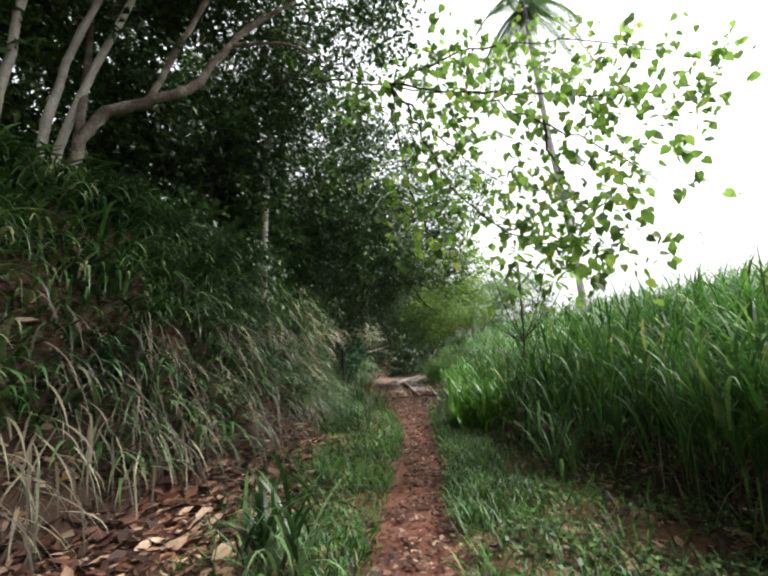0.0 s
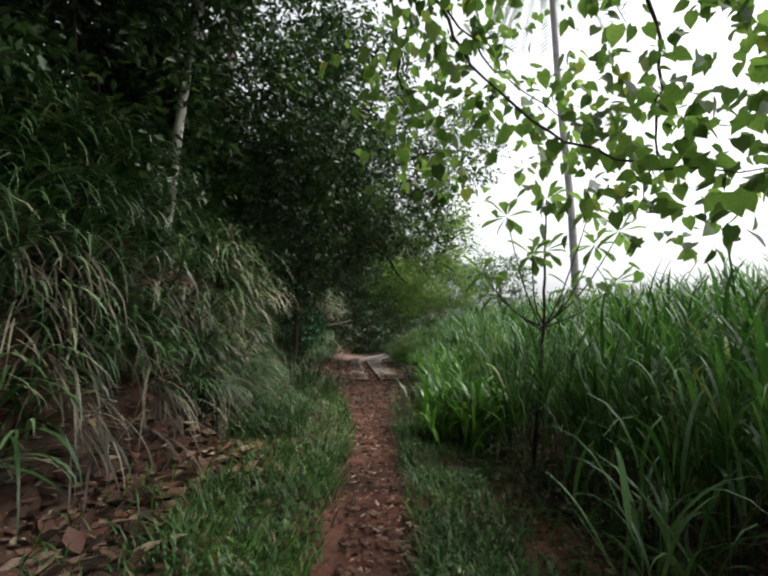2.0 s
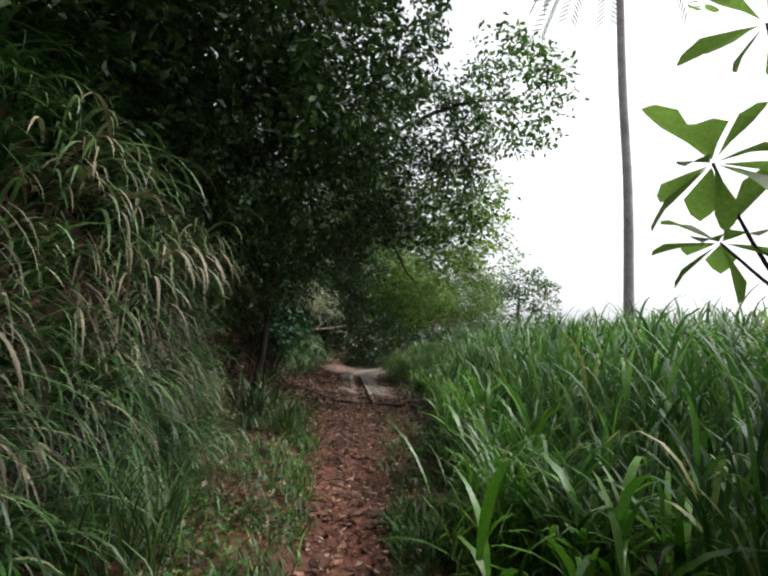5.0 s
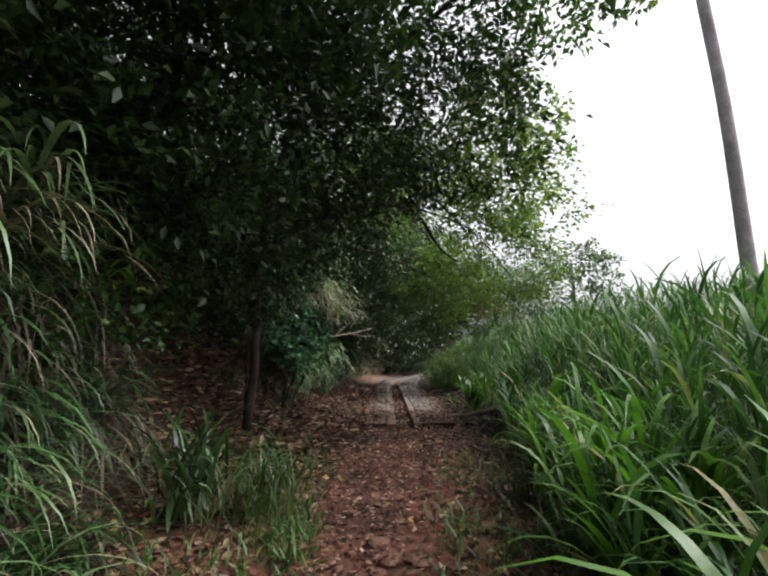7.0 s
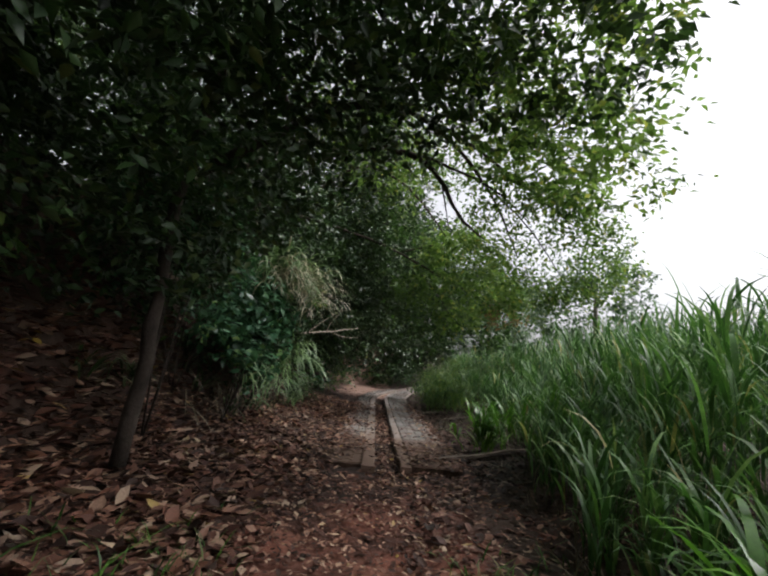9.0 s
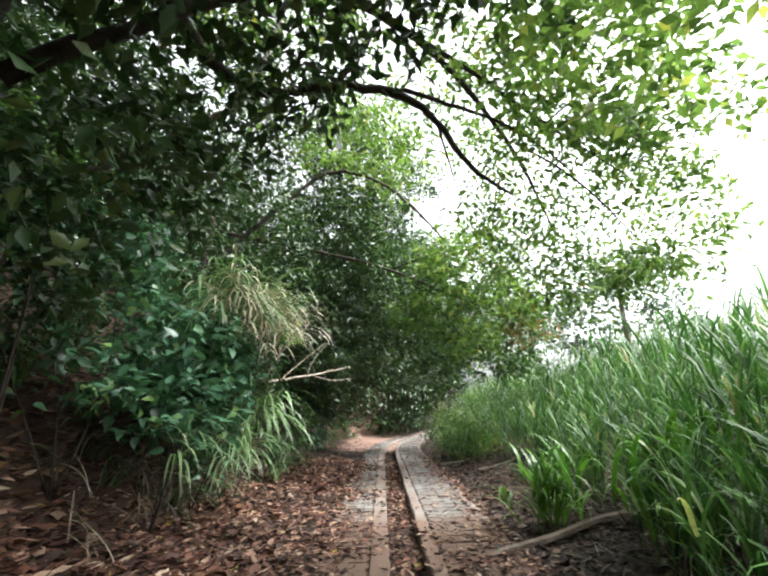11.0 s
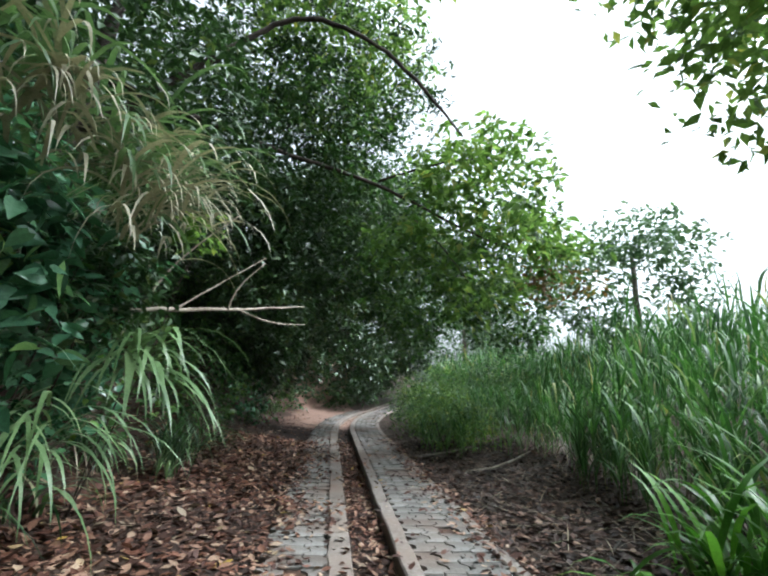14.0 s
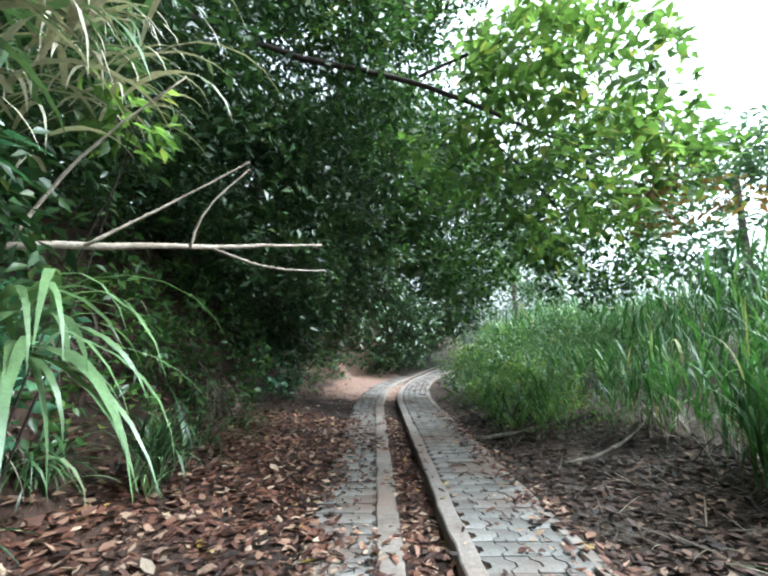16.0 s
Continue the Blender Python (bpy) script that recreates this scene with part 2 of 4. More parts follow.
def scatter(template, tris, pos, ahead, up, size):
    """Copies of a small template (x across, y along, z out of the leaf) merged into vertex and triangle arrays."""
    ahead = unit(ahead)
    side = unit(np.cross(ahead, up))
    out = np.cross(side, ahead)
    size = np.broadcast_to(np.asarray(size, float).reshape(len(pos), -1), (len(pos), 3))
    t = template[None] * size[:, None, :]
    v = pos[:, None] + t[..., 0:1] * side[:, None] + t[..., 1:2] * ahead[:, None] + t[..., 2:3] * out[:, None]
    f = tris[None] + (np.arange(len(pos)) * len(template))[:, None, None]
    return v.reshape(-1, 3), f.reshape(-1, 3)


def merge(*sets):
    vs, fs, k = [], [], 0
    for v, f in sets:
        vs.append(v)
        fs.append(f + k)
        k += len(v)
    return np.concatenate(vs), np.concatenate(fs)


# leaf shapes: plain, broad heart, long lance, curled
LEAF = np.array([(0, 0, 0), (-0.42, 0.35, 0.07), (0, 0.4, -0.03), (0.42, 0.35, 0.07), (-0.3, 0.7, 0.02), (0.3, 0.7, 0.02), (0, 1.0, -0.12)], float)
LEAF_F = np.array([(0, 2, 1), (0, 3, 2), (1, 2, 4), (2, 3, 5), (2, 6, 4), (2, 5, 6)])
LEAF4 = np.array([(0, 0, 0), (-0.42, 0.42, 0.07), (0, 0.45, -0.05), (0.42, 0.42, 0.07), (0, 1.0, -0.12)], float)
LEAF4_F = np.array([(0, 2, 1), (0, 3, 2), (1, 2, 4), (2, 3, 4)])
LEAF2 = np.array([(0, 0, 0), (-0.42, 0.42, 0.08), (0.42, 0.42, 0.08), (0, 1.0, -0.08)], float)
LEAF2_F = np.array([(0, 3, 1), (0, 2, 3)])
OBOVATE = np.array([(0, 0, 0), (-0.14, 0.3, 0.03), (0, 0.34, -0.02), (0.14, 0.3, 0.03), (-0.36, 0.68, 0.03), (0, 0.7, -0.03), (0.36, 0.68, 0.03), (-0.2, 0.92, -0.05), (0.2, 0.92, -0.05), (0, 1.0, -0.12)], float)
OBOVATE_F = np.array([(0, 2, 1), (0, 3, 2), (1, 2, 5), (1, 5, 4), (2, 3, 6), (2, 6, 5), (4, 5, 7), (5, 6, 8), (5, 9, 7), (5, 8, 9)])
HEART = np.array([(0, 0, 0), (-0.3, -0.1, 0.03), (-0.52, 0.2, 0.08), (-0.46, 0.5, 0.04), (-0.2, 0.82, -0.03), (0, 1.05, -0.12), (0.2, 0.82, -0.03), (0.46, 0.5, 0.04), (0.52, 0.2, 0.08), (0.3, -0.1, 0.03), (0, 0.45, -0.02)], float)
HEART_F = np.array([(10, k, k + 1) for k in range(0, 9)] + [(10, 9, 0)])[:, ::-1]
CURL = np.array([(0, 0, 0.0), (-0.3, 0.25, 0.16), (0, 0.25, 0.02), (0.3, 0.25, 0.12), (-0.36, 0.6, 0.22), (0, 0.6, 0.05), (0.34, 0.6, 0.14), (0.02, 1.0, 0.2)], float)
CURL_F = np.array([(0, 2, 1), (0, 3, 2), (1, 2, 5), (1, 5, 4), (2, 3, 6), (2, 6, 5), (4, 5, 7), (5, 6, 7)])


def blades(base, azimuth, length, width, start, end, segs=6, power=1.5):
    """Grass blades: ribbons that leave the base at the angle start from upright and droop to the angle end."""
    n = len(base)
    s = np.linspace(0, 1, segs + 1)
    ang = start[:, None] + (end - start)[:, None] * (s ** power)[None]
    step = (length / segs)[:, None]
    mid = (ang[:, :-1] + ang[:, 1:]) / 2
    h = np.concatenate([np.zeros((n, 1)), np.cumsum(np.sin(mid) * step, 1)], 1)
    z = np.concatenate([np.zeros((n, 1)), np.cumsum(np.cos(mid) * step, 1)], 1)
    d = np.stack([np.cos(azimuth), np.sin(azimuth)], -1)
    c = np.stack([base[:, None, 0] + h * d[:, None, 0], base[:, None, 1] + h * d[:, None, 1], base[:, None, 2] + z], -1)
    twist = azimuth[:, None] + np.pi / 2 + rng.uniform(-0.9, 0.9, (n, 1)) * s[None]
    w = (width[:, None] * 0.5 * (np.minimum(1, 0.45 + 2.2 * s) * (1 - s ** 2.2) + 0.02)[None])[..., None]
    across = np.stack([np.cos(twist), np.sin(twist), np.zeros_like(twist)], -1)
    v = np.stack([c - across * w, c + across * w], 2).reshape(n, -1, 3)
    k = np.arange(segs) * 2
    f = np.concatenate([np.stack([k, k + 1, k + 3], -1), np.stack([k, k + 3, k + 2], -1)])
    f = f[None] + (np.arange(n) * (segs + 1) * 2)[:, None, None]
    return v.reshape(-1, 3), f.reshape(-1, 3)


def tillers(base, height, leaves=5, leaf=(0.45, 0.85), width=(0.014, 0.028), lean=0.12, side=None, pull=0.0, low=0.12, rise=(0.12, 0.5), fall=(0.7, 2.5), power=1.5):
    """Upright grass stems, each with arching leaves along it."""
    n = len(base)
    az = rng.uniform(0, 2 * np.pi, n)
    tilt = np.abs(rng.normal(0, lean, n))
    stem = blades(base, az, height, np.full(n, 0.011), tilt, tilt + 0.15, 3)
    sets = [stem]
    for k in range(leaves):
        at = (low + (0.92 - low) * (k + rng.random(n)) / leaves) * height
        p = base + np.stack([np.cos(az) * np.sin(tilt) * at, np.sin(az) * np.sin(tilt) * at, np.cos(tilt) * at], -1)
        la = rng.uniform(0, 2 * np.pi, n)
        if side is not None:
            la = np.where(rng.random(n) < pull, side + rng.normal(0, 0.7, n), la)
        ln = rng.uniform(*leaf, n) * (0.75 + 0.35 * (at / height))
        sets.append(blades(p, la, ln, rng.uniform(*width, n), rng.uniform(*rise, n), rng.uniform(*fall, n), 6, power))
    return merge(*sets)


def tube(points, radii, sides=8, wobble=0.06, crook=0.22):
    """A limb: a tapering, slightly uneven tube along the points, smoothed."""
    pts = np.asarray(points, float)
    m = (len(pts) - 1) * 5 + 1
    t, u = np.linspace(0, len(pts) - 1, m), np.arange(len(pts))
    c = np.stack([np.interp(t, u, pts[:, k]) for k in range(3)], -1)
    for _ in range(9):
        c[1:-1] = (c[:-2] + 2 * c[1:-1] + c[2:]) / 4
    r = np.interp(t, u, np.asarray(radii, float)) * (1 + wobble * rng.normal(0, 1, m))
    c[1:-1] += rng.normal(0, 1, (m - 2, 3)) * r[1:-1, None] * crook
    d = unit(np.gradient(c, axis=0))
    ref = np.array([0.31, 0.9, 0.2]) if abs(d[0][1]) < 0.8 else np.array([1.0, 0.1, 0.2])
    a = unit(np.cross(d, ref))
    b = np.cross(d, a)
    th = np.arange(sides) * 2 * np.pi / sides
    v = c[:, None] + r[:, None, None] * (np.cos(th)[None, :, None] * a[:, None] + np.sin(th)[None, :, None] * b[:, None])
    i, j = np.meshgrid(np.arange(m - 1), np.arange(sides), indexing="ij")
    q = [i * sides + j, i * sides + (j + 1) % sides, (i + 1) * sides + (j + 1) % sides, (i + 1) * sides + j]
    f = np.concatenate([np.stack([q[0], q[1], q[2]], -1).reshape(-1, 3), np.stack([q[0], q[2], q[3]], -1).reshape(-1, 3)])
    v = np.concatenate([v.reshape(-1, 3), c[:1], c[-1:]])
    k = np.arange(sides)
    f = np.concatenate([f, np.stack([(k + 1) % sides, k, np.full(sides, m * sides)], -1), np.stack([(m - 1) * sides + k, (m - 1) * sides + (k + 1) % sides, np.full(sides, m * sides + 1)], -1)])
    return v, f


def clear_of_walk(p):
    """Keeps foliage off the walked corridor."""
    mid = np.where(p[:, 1] < 17, path_x(p[:, 1]), 0.85 + bend(p[:, 1]))
    wide = np.where(p[:, 1] < 14, 0.75, 1.0)
    return ~((np.abs(p[:, 0] - mid) < wide) & (p[:, 2] < 2.35) & (p[:, 1] < 33))


def cloud(balls, count, gap=0.1, fill=0.55):
    """Points in a group of ellipsoids, thicker towards the skin, with gaps."""
    balls = np.asarray(balls, float)
    vol = balls[:, 3] * balls[:, 4] * balls[:, 5]
    got = []
    for bl, share in zip(balls, vol / vol.sum()):
        k = int(count * share * 1.6) + 4
        d = unit(rng.normal(0, 1, (k, 3)))
        r = rng.random(k) ** (1 / 3 * fill)
        lump = 1 + 0.22 * np.sin(3.1 * d[:, 0] + bl[1]) * np.sin(4.3 * d[:, 2] + bl[0]) + 0.12 * np.sin(9 * d[:, 1] + 7 * d[:, 2])
        p = bl[:3] + d * (r * lump)[:, None] * bl[3:]
        keep = wave(p[:, 0] + 0.7 * p[:, 2], p[:, 1] - 0.8 * p[:, 2], 0.9, bl[0]) > -0.55 + gap
        p = p[keep]
        got.append(p[:int(count * share)])
    p = np.concatenate(got)
    return p[p[:, 2] > ground_z(p[:, 0], p[:, 1]) + 0.1]


def foliage(points, per=11, size=(0.06, 0.11), spread=0.28, wide=0.8, shape=(LEAF4, LEAF4_F), droop=0.35, clear=True, out=(0.25, 0, 0)):
    """Twigs of leaves round the points."""
    n = len(points)
    d = unit(rng.normal(0, 1, (n, 3)) + np.array([out[0], out[1], -0.1]))
    d[:, 2] *= 0.6
    s = rng.uniform(-1, 1, (n, per))
    p = points[:, None] + d[:, None] * (s * spread)[..., None] + rng.normal(0, spread * 0.22, (n, per, 3))
    p[..., 2] -= droop * 0.3 * s ** 2 * spread
    side = rng.normal(0, 1, (n, per, 3)) * 0.8 + d[:, None] * 0.8
    side[..., 2] = side[..., 2] * 0.45 - droop
    p, side = p.reshape(-1, 3), side.reshape(-1, 3)
    if clear:
        ok = clear_of_walk(p)
        p, side = p[ok], side[ok]
    up = rng.normal(0, 0.55, (len(p), 3)) + np.array([0.15, -0.1, 1.0])
    ln = rng.uniform(*size, len(p))
    return scatter(shape[0], shape[1], p, side, up, np.stack([ln * wide, ln, ln], -1))


def empty_thing(name, at, label, category, group="", kind=""):
    ob = new(name)
    ob.location = at
    ob.empty_display_size = 0.1
    return tagged(ob, label, category, group, kind)


def child(parent, name, vf, mat, label=""):
    """A part given in world places under a thing that stands at its base."""
    v = vf[0] - np.asarray(parent.location)
    return part_of(parent, name, v, vf[1], mat, label)


def tree(name, base, trunk, limbs, balls, count, leaf_mat, bark, label, category="tree", gap=0.1, sizes=None, **kw):
    ob = empty_thing(name, base, label, category)
    pts, rad = trunk
    if pts:
        child(ob, "trunk", tube([base] + pts, rad, 10), bark)
    for lp, lr in limbs:
        child(ob, "limb", tube(lp, lr, 7), bark)
    for k, group in enumerate(balls):
        if sizes:
            kw["size"] = sizes[k]
        child(ob, "crown", foliage(cloud(group, count[k], gap), **kw), leaf_mat[k] if isinstance(leaf_mat, list) else leaf_mat)
    return ob


# ---------------------------------------------------------------- ground
def build_ground():
    xs = np.concatenate([[-900, -300, -120, -60, -35, -22, -15], np.arange(-11, -4, 0.5), np.arange(-4, 4.5, 0.09), np.arange(4.5, 14, 0.4), [16, 20, 26, 35, 60, 120, 300, 900]])
    ys = np.concatenate([[-900, -300, -100, -40, -20, -12], np.arange(-8, 0, 0.4), np.arange(0, 30, 0.1), np.arange(30, 62, 0.4), [66, 75, 90, 130, 250, 500, 1200]])
    X, Y = np.meshgrid(xs, ys)
    Z = ground_z(X, Y)
    near = (np.abs(X - path_x(Y)) < path_half(Y) * 1.3) & (Y < 18.5)
    # the trodden, washed-out path: small ledges and hollows
    Z = Z + near * (0.02 * wave(X, Y, 4.3, 2) + 0.014 * np.abs(wave(X, Y, 9.1, 4)) - 0.03)
    gut = (np.abs(X - 1.05 - bend(Y)) < 0.17) & (Y > 17)
    Z = Z - gut * 0.045
    n, m = X.shape
    i, j = np.meshgrid(np.arange(n - 1), np.arange(m - 1), indexing="ij")
    a = i * m + j
    f = np.concatenate([np.stack([a, a + 1, a + m + 1], -1).reshape(-1, 3), np.stack([a, a + m + 1, a + m], -1).reshape(-1, 3)])
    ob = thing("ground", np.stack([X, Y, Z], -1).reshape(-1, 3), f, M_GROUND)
    return tagged(ob, "reddish brown bare earth with a worn footpath and steep bank", "ground", kind="structure")


build_ground()


# ---------------------------------------------------------------- paved wheel tracks
def edge_line(x0, width, y0, y1, top, depth, mat, parent, name, label=""):
    """A kerb of concrete that follows the bend, in one run with slightly uneven edges."""
    ys = np.arange(y0, y1, 0.25)
    n = len(ys)
    jit = rng.normal(0, 0.006, (n, 2))
    c = bend(ys)
    zt = top + ground_z(1.1 + c, ys) + rng.normal(0, 0.003, n)
    L, R = x0 + c + jit[:, 0], x0 + width + c + jit[:, 1]
    b = 0.012
    v = np.stack([np.stack([L, ys, zt - depth], -1), np.stack([L, ys, zt - b], -1), np.stack([L + b, ys, zt], -1), np.stack([R - b, ys, zt], -1), np.stack([R, ys, zt - b], -1), np.stack([R, ys, zt - depth], -1)], 1).reshape(-1, 3)
    i, j = np.meshgrid(np.arange(n - 1), np.arange(5), indexing="ij")
    a = i * 6 + j
    f = np.concatenate([np.stack([a, a + 6, a + 7], -1).reshape(-1, 3), np.stack([a, a + 7, a + 1], -1).reshape(-1, 3), [(0, 1, 2), (0, 2, 3), (0, 3, 4), (0, 4, 5)], np.array([(0, 2, 1), (0, 3, 2), (0, 4, 3), (0, 5, 4)]) + (n - 1) * 6])
    return part_of(parent, name, v, f, mat, label, False)


PITCH, LONG = 0.16, 0.215
WAVY = [(0.0, -1), (0.16, -1), (0.36, 1), (0.64, 1), (0.84, -1), (1.0, -1)]


def paver_shape():
    """A wavy interlocking block with a chamfered top, its middle at the origin."""
    a, g = 0.026, 0.0035
    ring = [(-PITCH / 2 + g + a * s, (t - 0.5) * (LONG - 2 * g)) for t, s in WAVY] + [(PITCH / 2 - g + a * s, (t - 0.5) * (LONG - 2 * g)) for t, s in reversed(WAVY)]
    k = len(ring)
    mid = [(x * 0.965, y * 0.975, 0.0) for x, y in ring]
    v = [(x, y, -0.05) for x, y in ring] + [(x, y, -0.007) for x, y in ring] + mid
    f = []
    for lay in (0, 1):
        for i in range(k):
            p, q = lay * k + i, lay * k + (i + 1) % k
            f += [(q, p, p + k), (q, p + k, q + k)]
    h = k // 2
    for i in range(h - 1):
        p, q, r, s = 2 * k + i, 2 * k + i + 1, 3 * k - 2 - i, 3 * k - 1 - i
        f += [(p, r, q), (p, s, r)]
    return np.array(v), np.array(f)


PV, PF = paver_shape()
paver_mesh = mesh_of("paver", PV, PF, M_PAVER, False)


def paved_strip(label, kerb_x, kerb_w, first, columns, outer, top):
    ob = empty_thing("paved_track", (0, 0, 0), label, "paved path", "paved wheel tracks", "structure")
    edge_line(kerb_x, kerb_w, 17.6, 60, top + 0.01, 0.16, M_KERB, ob, "kerb")
    if outer:
        edge_line(first + columns * PITCH + 0.005, outer, 18.0, 60, top, 0.12, M_KERB, ob, "kerb")
    edge_line(first - 0.004, columns * PITCH + 0.008, 17.8, 60, top - 0.022, 0.1, M_JOINT, ob, "bedding")
    far = []
    for c in range(columns):
        for r in range(0, 130):
            y = 17.95 + r * LONG
            if y > 46 or rng.random() < 0.015:
                continue
            x = first + (c + 0.5) * PITCH + float(bend(np.array(y)))
            z = top + float(ground_z(1.1 + bend(np.array(y)), y)) + rng.normal(0, 0.003) - 0.012 * (y < 19)
            turn = -math.degrees(math.atan(0.028 * max(0, min(y, 43) - 29)))
            m = pose(x, y, z, rng.normal(0, 0.9), rng.normal(0, 0.9), turn + rng.normal(0, 0.7))
            if 19.6 < y < 27.5:
                p = new("paver", paver_mesh)
                p.parent = ob
                p.matrix_local = m
            else:
                far.append((PV @ np.array(m.to_3x3()).T + np.array(m.translation), PF))
    tagged(part_of(ob, "far_pavers", *merge(*far), M_PAVER, "", False), kind="stuff")
    return ob


paved_strip("grey interlocking concrete paver strip partly covered with soil", 0.70, 0.18, 0.215, 3, 0, 0.045)
paved_strip("grey interlocking concrete paver strip with raised concrete kerb", 1.22, 0.14, 1.37, 4, 0.11, 0.075)


# ---------------------------------------------------------------- right-hand grass field
def sow(n, x0, x1, y0, y1, edge=None):
    x, y = rng.uniform(x0, x1, n), rng.uniform(y0, y1, n)
    if edge is not None:
        ok = x > edge(y) + 0.14 * wave(x, y, 2.5) + 0.22 * wave(x, y, 0.9, 3)
        x, y = x[ok], y[ok]
    return np.stack([x, y, ground_z(x, y) - 0.02], -1)


def grass_edge(y):
    return lerp_line(y, [-4, 0, 4, 7, 9, 11, 12, 14, 17, 18.5, 20, 24, 27, 30, 33, 50], [2.4, 2.3, 2.25, 1.9, 1.5, 1.6, 2.0, 2.3, 2.7, 3.2, 3.4, 4.1, 4.4, 4.2, 2.6, 2.5]) + bend(np.asarray(y))


def grass_height(p):
    k = lerp_line(p[:, 1], [-4, 4, 8, 10, 16, 20, 23, 30], [1.4, 1.45, 1.5, 1.45, 1.8, 1.8, 2.2, 1.9])
    inward = np.clip((p[:, 0] - grass_edge(p[:, 1])) / 0.9, np.where(p[:, 1] < 7.6, 0.78, 0.45), 1)
    return k * inward * rng.uniform(0.7, 1.12, len(p))


def field():
    near = np.concatenate([sow(4500, 1.2, 4.6, -3, 31, grass_edge), sow(700, 1.8, 4.6, 1, 7.6, grass_edge)])
    shady = near[:, 1] < 7.6
    p, q = near[shady], near[~shady]
    a = merge(tillers(p, grass_height(p) * 1.06, 7, (0.35, 0.75), (0.016, 0.034), 0.1, np.pi, 0.15, 0.34, (0.05, 0.4), (0.9, 2.9), 1.9),
              tillers(q, grass_height(q), 7, (0.35, 0.8), (0.016, 0.042), 0.08, np.pi, 0.15, 0.14, (0.08, 0.5), (1.0, 2.9), 1.8))
    far = sow(7000, 3.6, 13, -2, 40, lambda y: grass_edge(y) + 1.6)
    b = tillers(far, grass_height(far) * 1.08, 4, (0.4, 0.8), (0.024, 0.05), 0.12, rise=(0.05, 0.45), fall=(0.9, 2.8), power=1.9)
    ob = thing("tall_grass", *merge(a, b), M_GRASS)
    tagged(ob, "tall bright green guinea grass field with arching blades", "grass", kind="stuff")
    dry = sow(5200, 1.2, 5.2, -2, 31, lambda y: grass_edge(y) - 0.15)
    n = len(dry)
    v = blades(dry, rng.uniform(0, 6.28, n), rng.uniform(0.4, 0.9, n), rng.uniform(0.008, 0.018, n), rng.uniform(0.1, 0.8, n), rng.uniform(1.2, 2.6, n))
    flat = sow(800, 2.3, 4.6, 16.5, 30)
    n = len(flat)
    v = merge(v, blades(flat + np.array([0, 0, 0.05]), rng.uniform(0, 6.28, n), rng.uniform(0.2, 0.6, n), rng.uniform(0.006, 0.014, n), rng.uniform(1.2, 1.5, n), rng.uniform(1.5, 1.75, n), 4))
    ob = thing("dry_grass", *v, M_DRYGRASS)
    tagged(ob, "dry straw-coloured blades at the foot of the grass", "grass", kind="stuff")


field()


def grass_clump(at, n, height, label, mat=M_GRASS, width=(0.02, 0.036), spread=0.13, leaf=(0.5, 0.85), group="leafy grass clumps"):
    z = float(ground_z(at[0], at[1])) - 0.01
    ob = empty_thing("grass_clump", (at[0], at[1], z), label, "grass clump", group)
    for _ in range(n):
        p = np.array([[rng.normal(0, spread), rng.normal(0, spread), 0.0]])
        part_of(ob, "grass_stalk", *tillers(p, rng.uniform(0.5, 1.1, 1) * height, 6, leaf, width, 0.3, rise=(0.15, 0.65), fall=(1.3, 2.9), power=1.6), mat)
    return ob


grass_clump((2.66, 19.25), 24, 0.74, "bright green broad-bladed grass clump beside the paved track", M_FRESHGRASS, (0.03, 0.055), 0.12, (0.4, 0.75))
grass_clump((3.25, 17.6), 30, 0.9, "tall bright green grass clump by the old plank", M_FRESHGRASS, (0.026, 0.046))
for gx, gy, gh in ((1.85, 9.5, 0.85), (2.5, 11.9, 1.0), (1.75, 7.9, 0.7)):
    grass_clump((gx, gy), 20, gh, "bright green broad-bladed grass clump beside the dirt path", M_FRESHGRASS, (0.03, 0.056), 0.2, (0.45, 0.9))
grass_clump((2.1, 10.9), 24, 0.95, "bright green broad-bladed grass clump beside the dirt path", M_FRESHGRASS, (0.03, 0.055))
grass_clump((1.45, 8.6), 36, 0.6, "fresh light green grass clump beside the dirt path", M_FRESHGRASS, (0.012, 0.024))
grass_clump((1.75, 4.7), 9, 0.8, "sparse green grass clump in the shade")
grass_clump((2.2, 12.9), 22, 0.85, "bright green broad-bladed grass clump beside the dirt path", M_FRESHGRASS, (0.03, 0.055))
grass_clump((-0.75, 2.9), 14, 0.45, "dark green grass clump on leaf litter", M_BANKGRASS)
grass_clump((-0.55, 8.2), 28, 0.4, "fresh green soft grass clump at the bank foot", M_TURF, (0.008, 0.014))
grass_clump((-0.75, 12.0), 22, 0.5, "dark green grass clump on leaf litter", M_BANKGRASS)
grass_clump((-0.3, 12.4), 26, 0.32, "fresh green soft grass clump at the path edge", M_TURF, (0.008, 0.016))


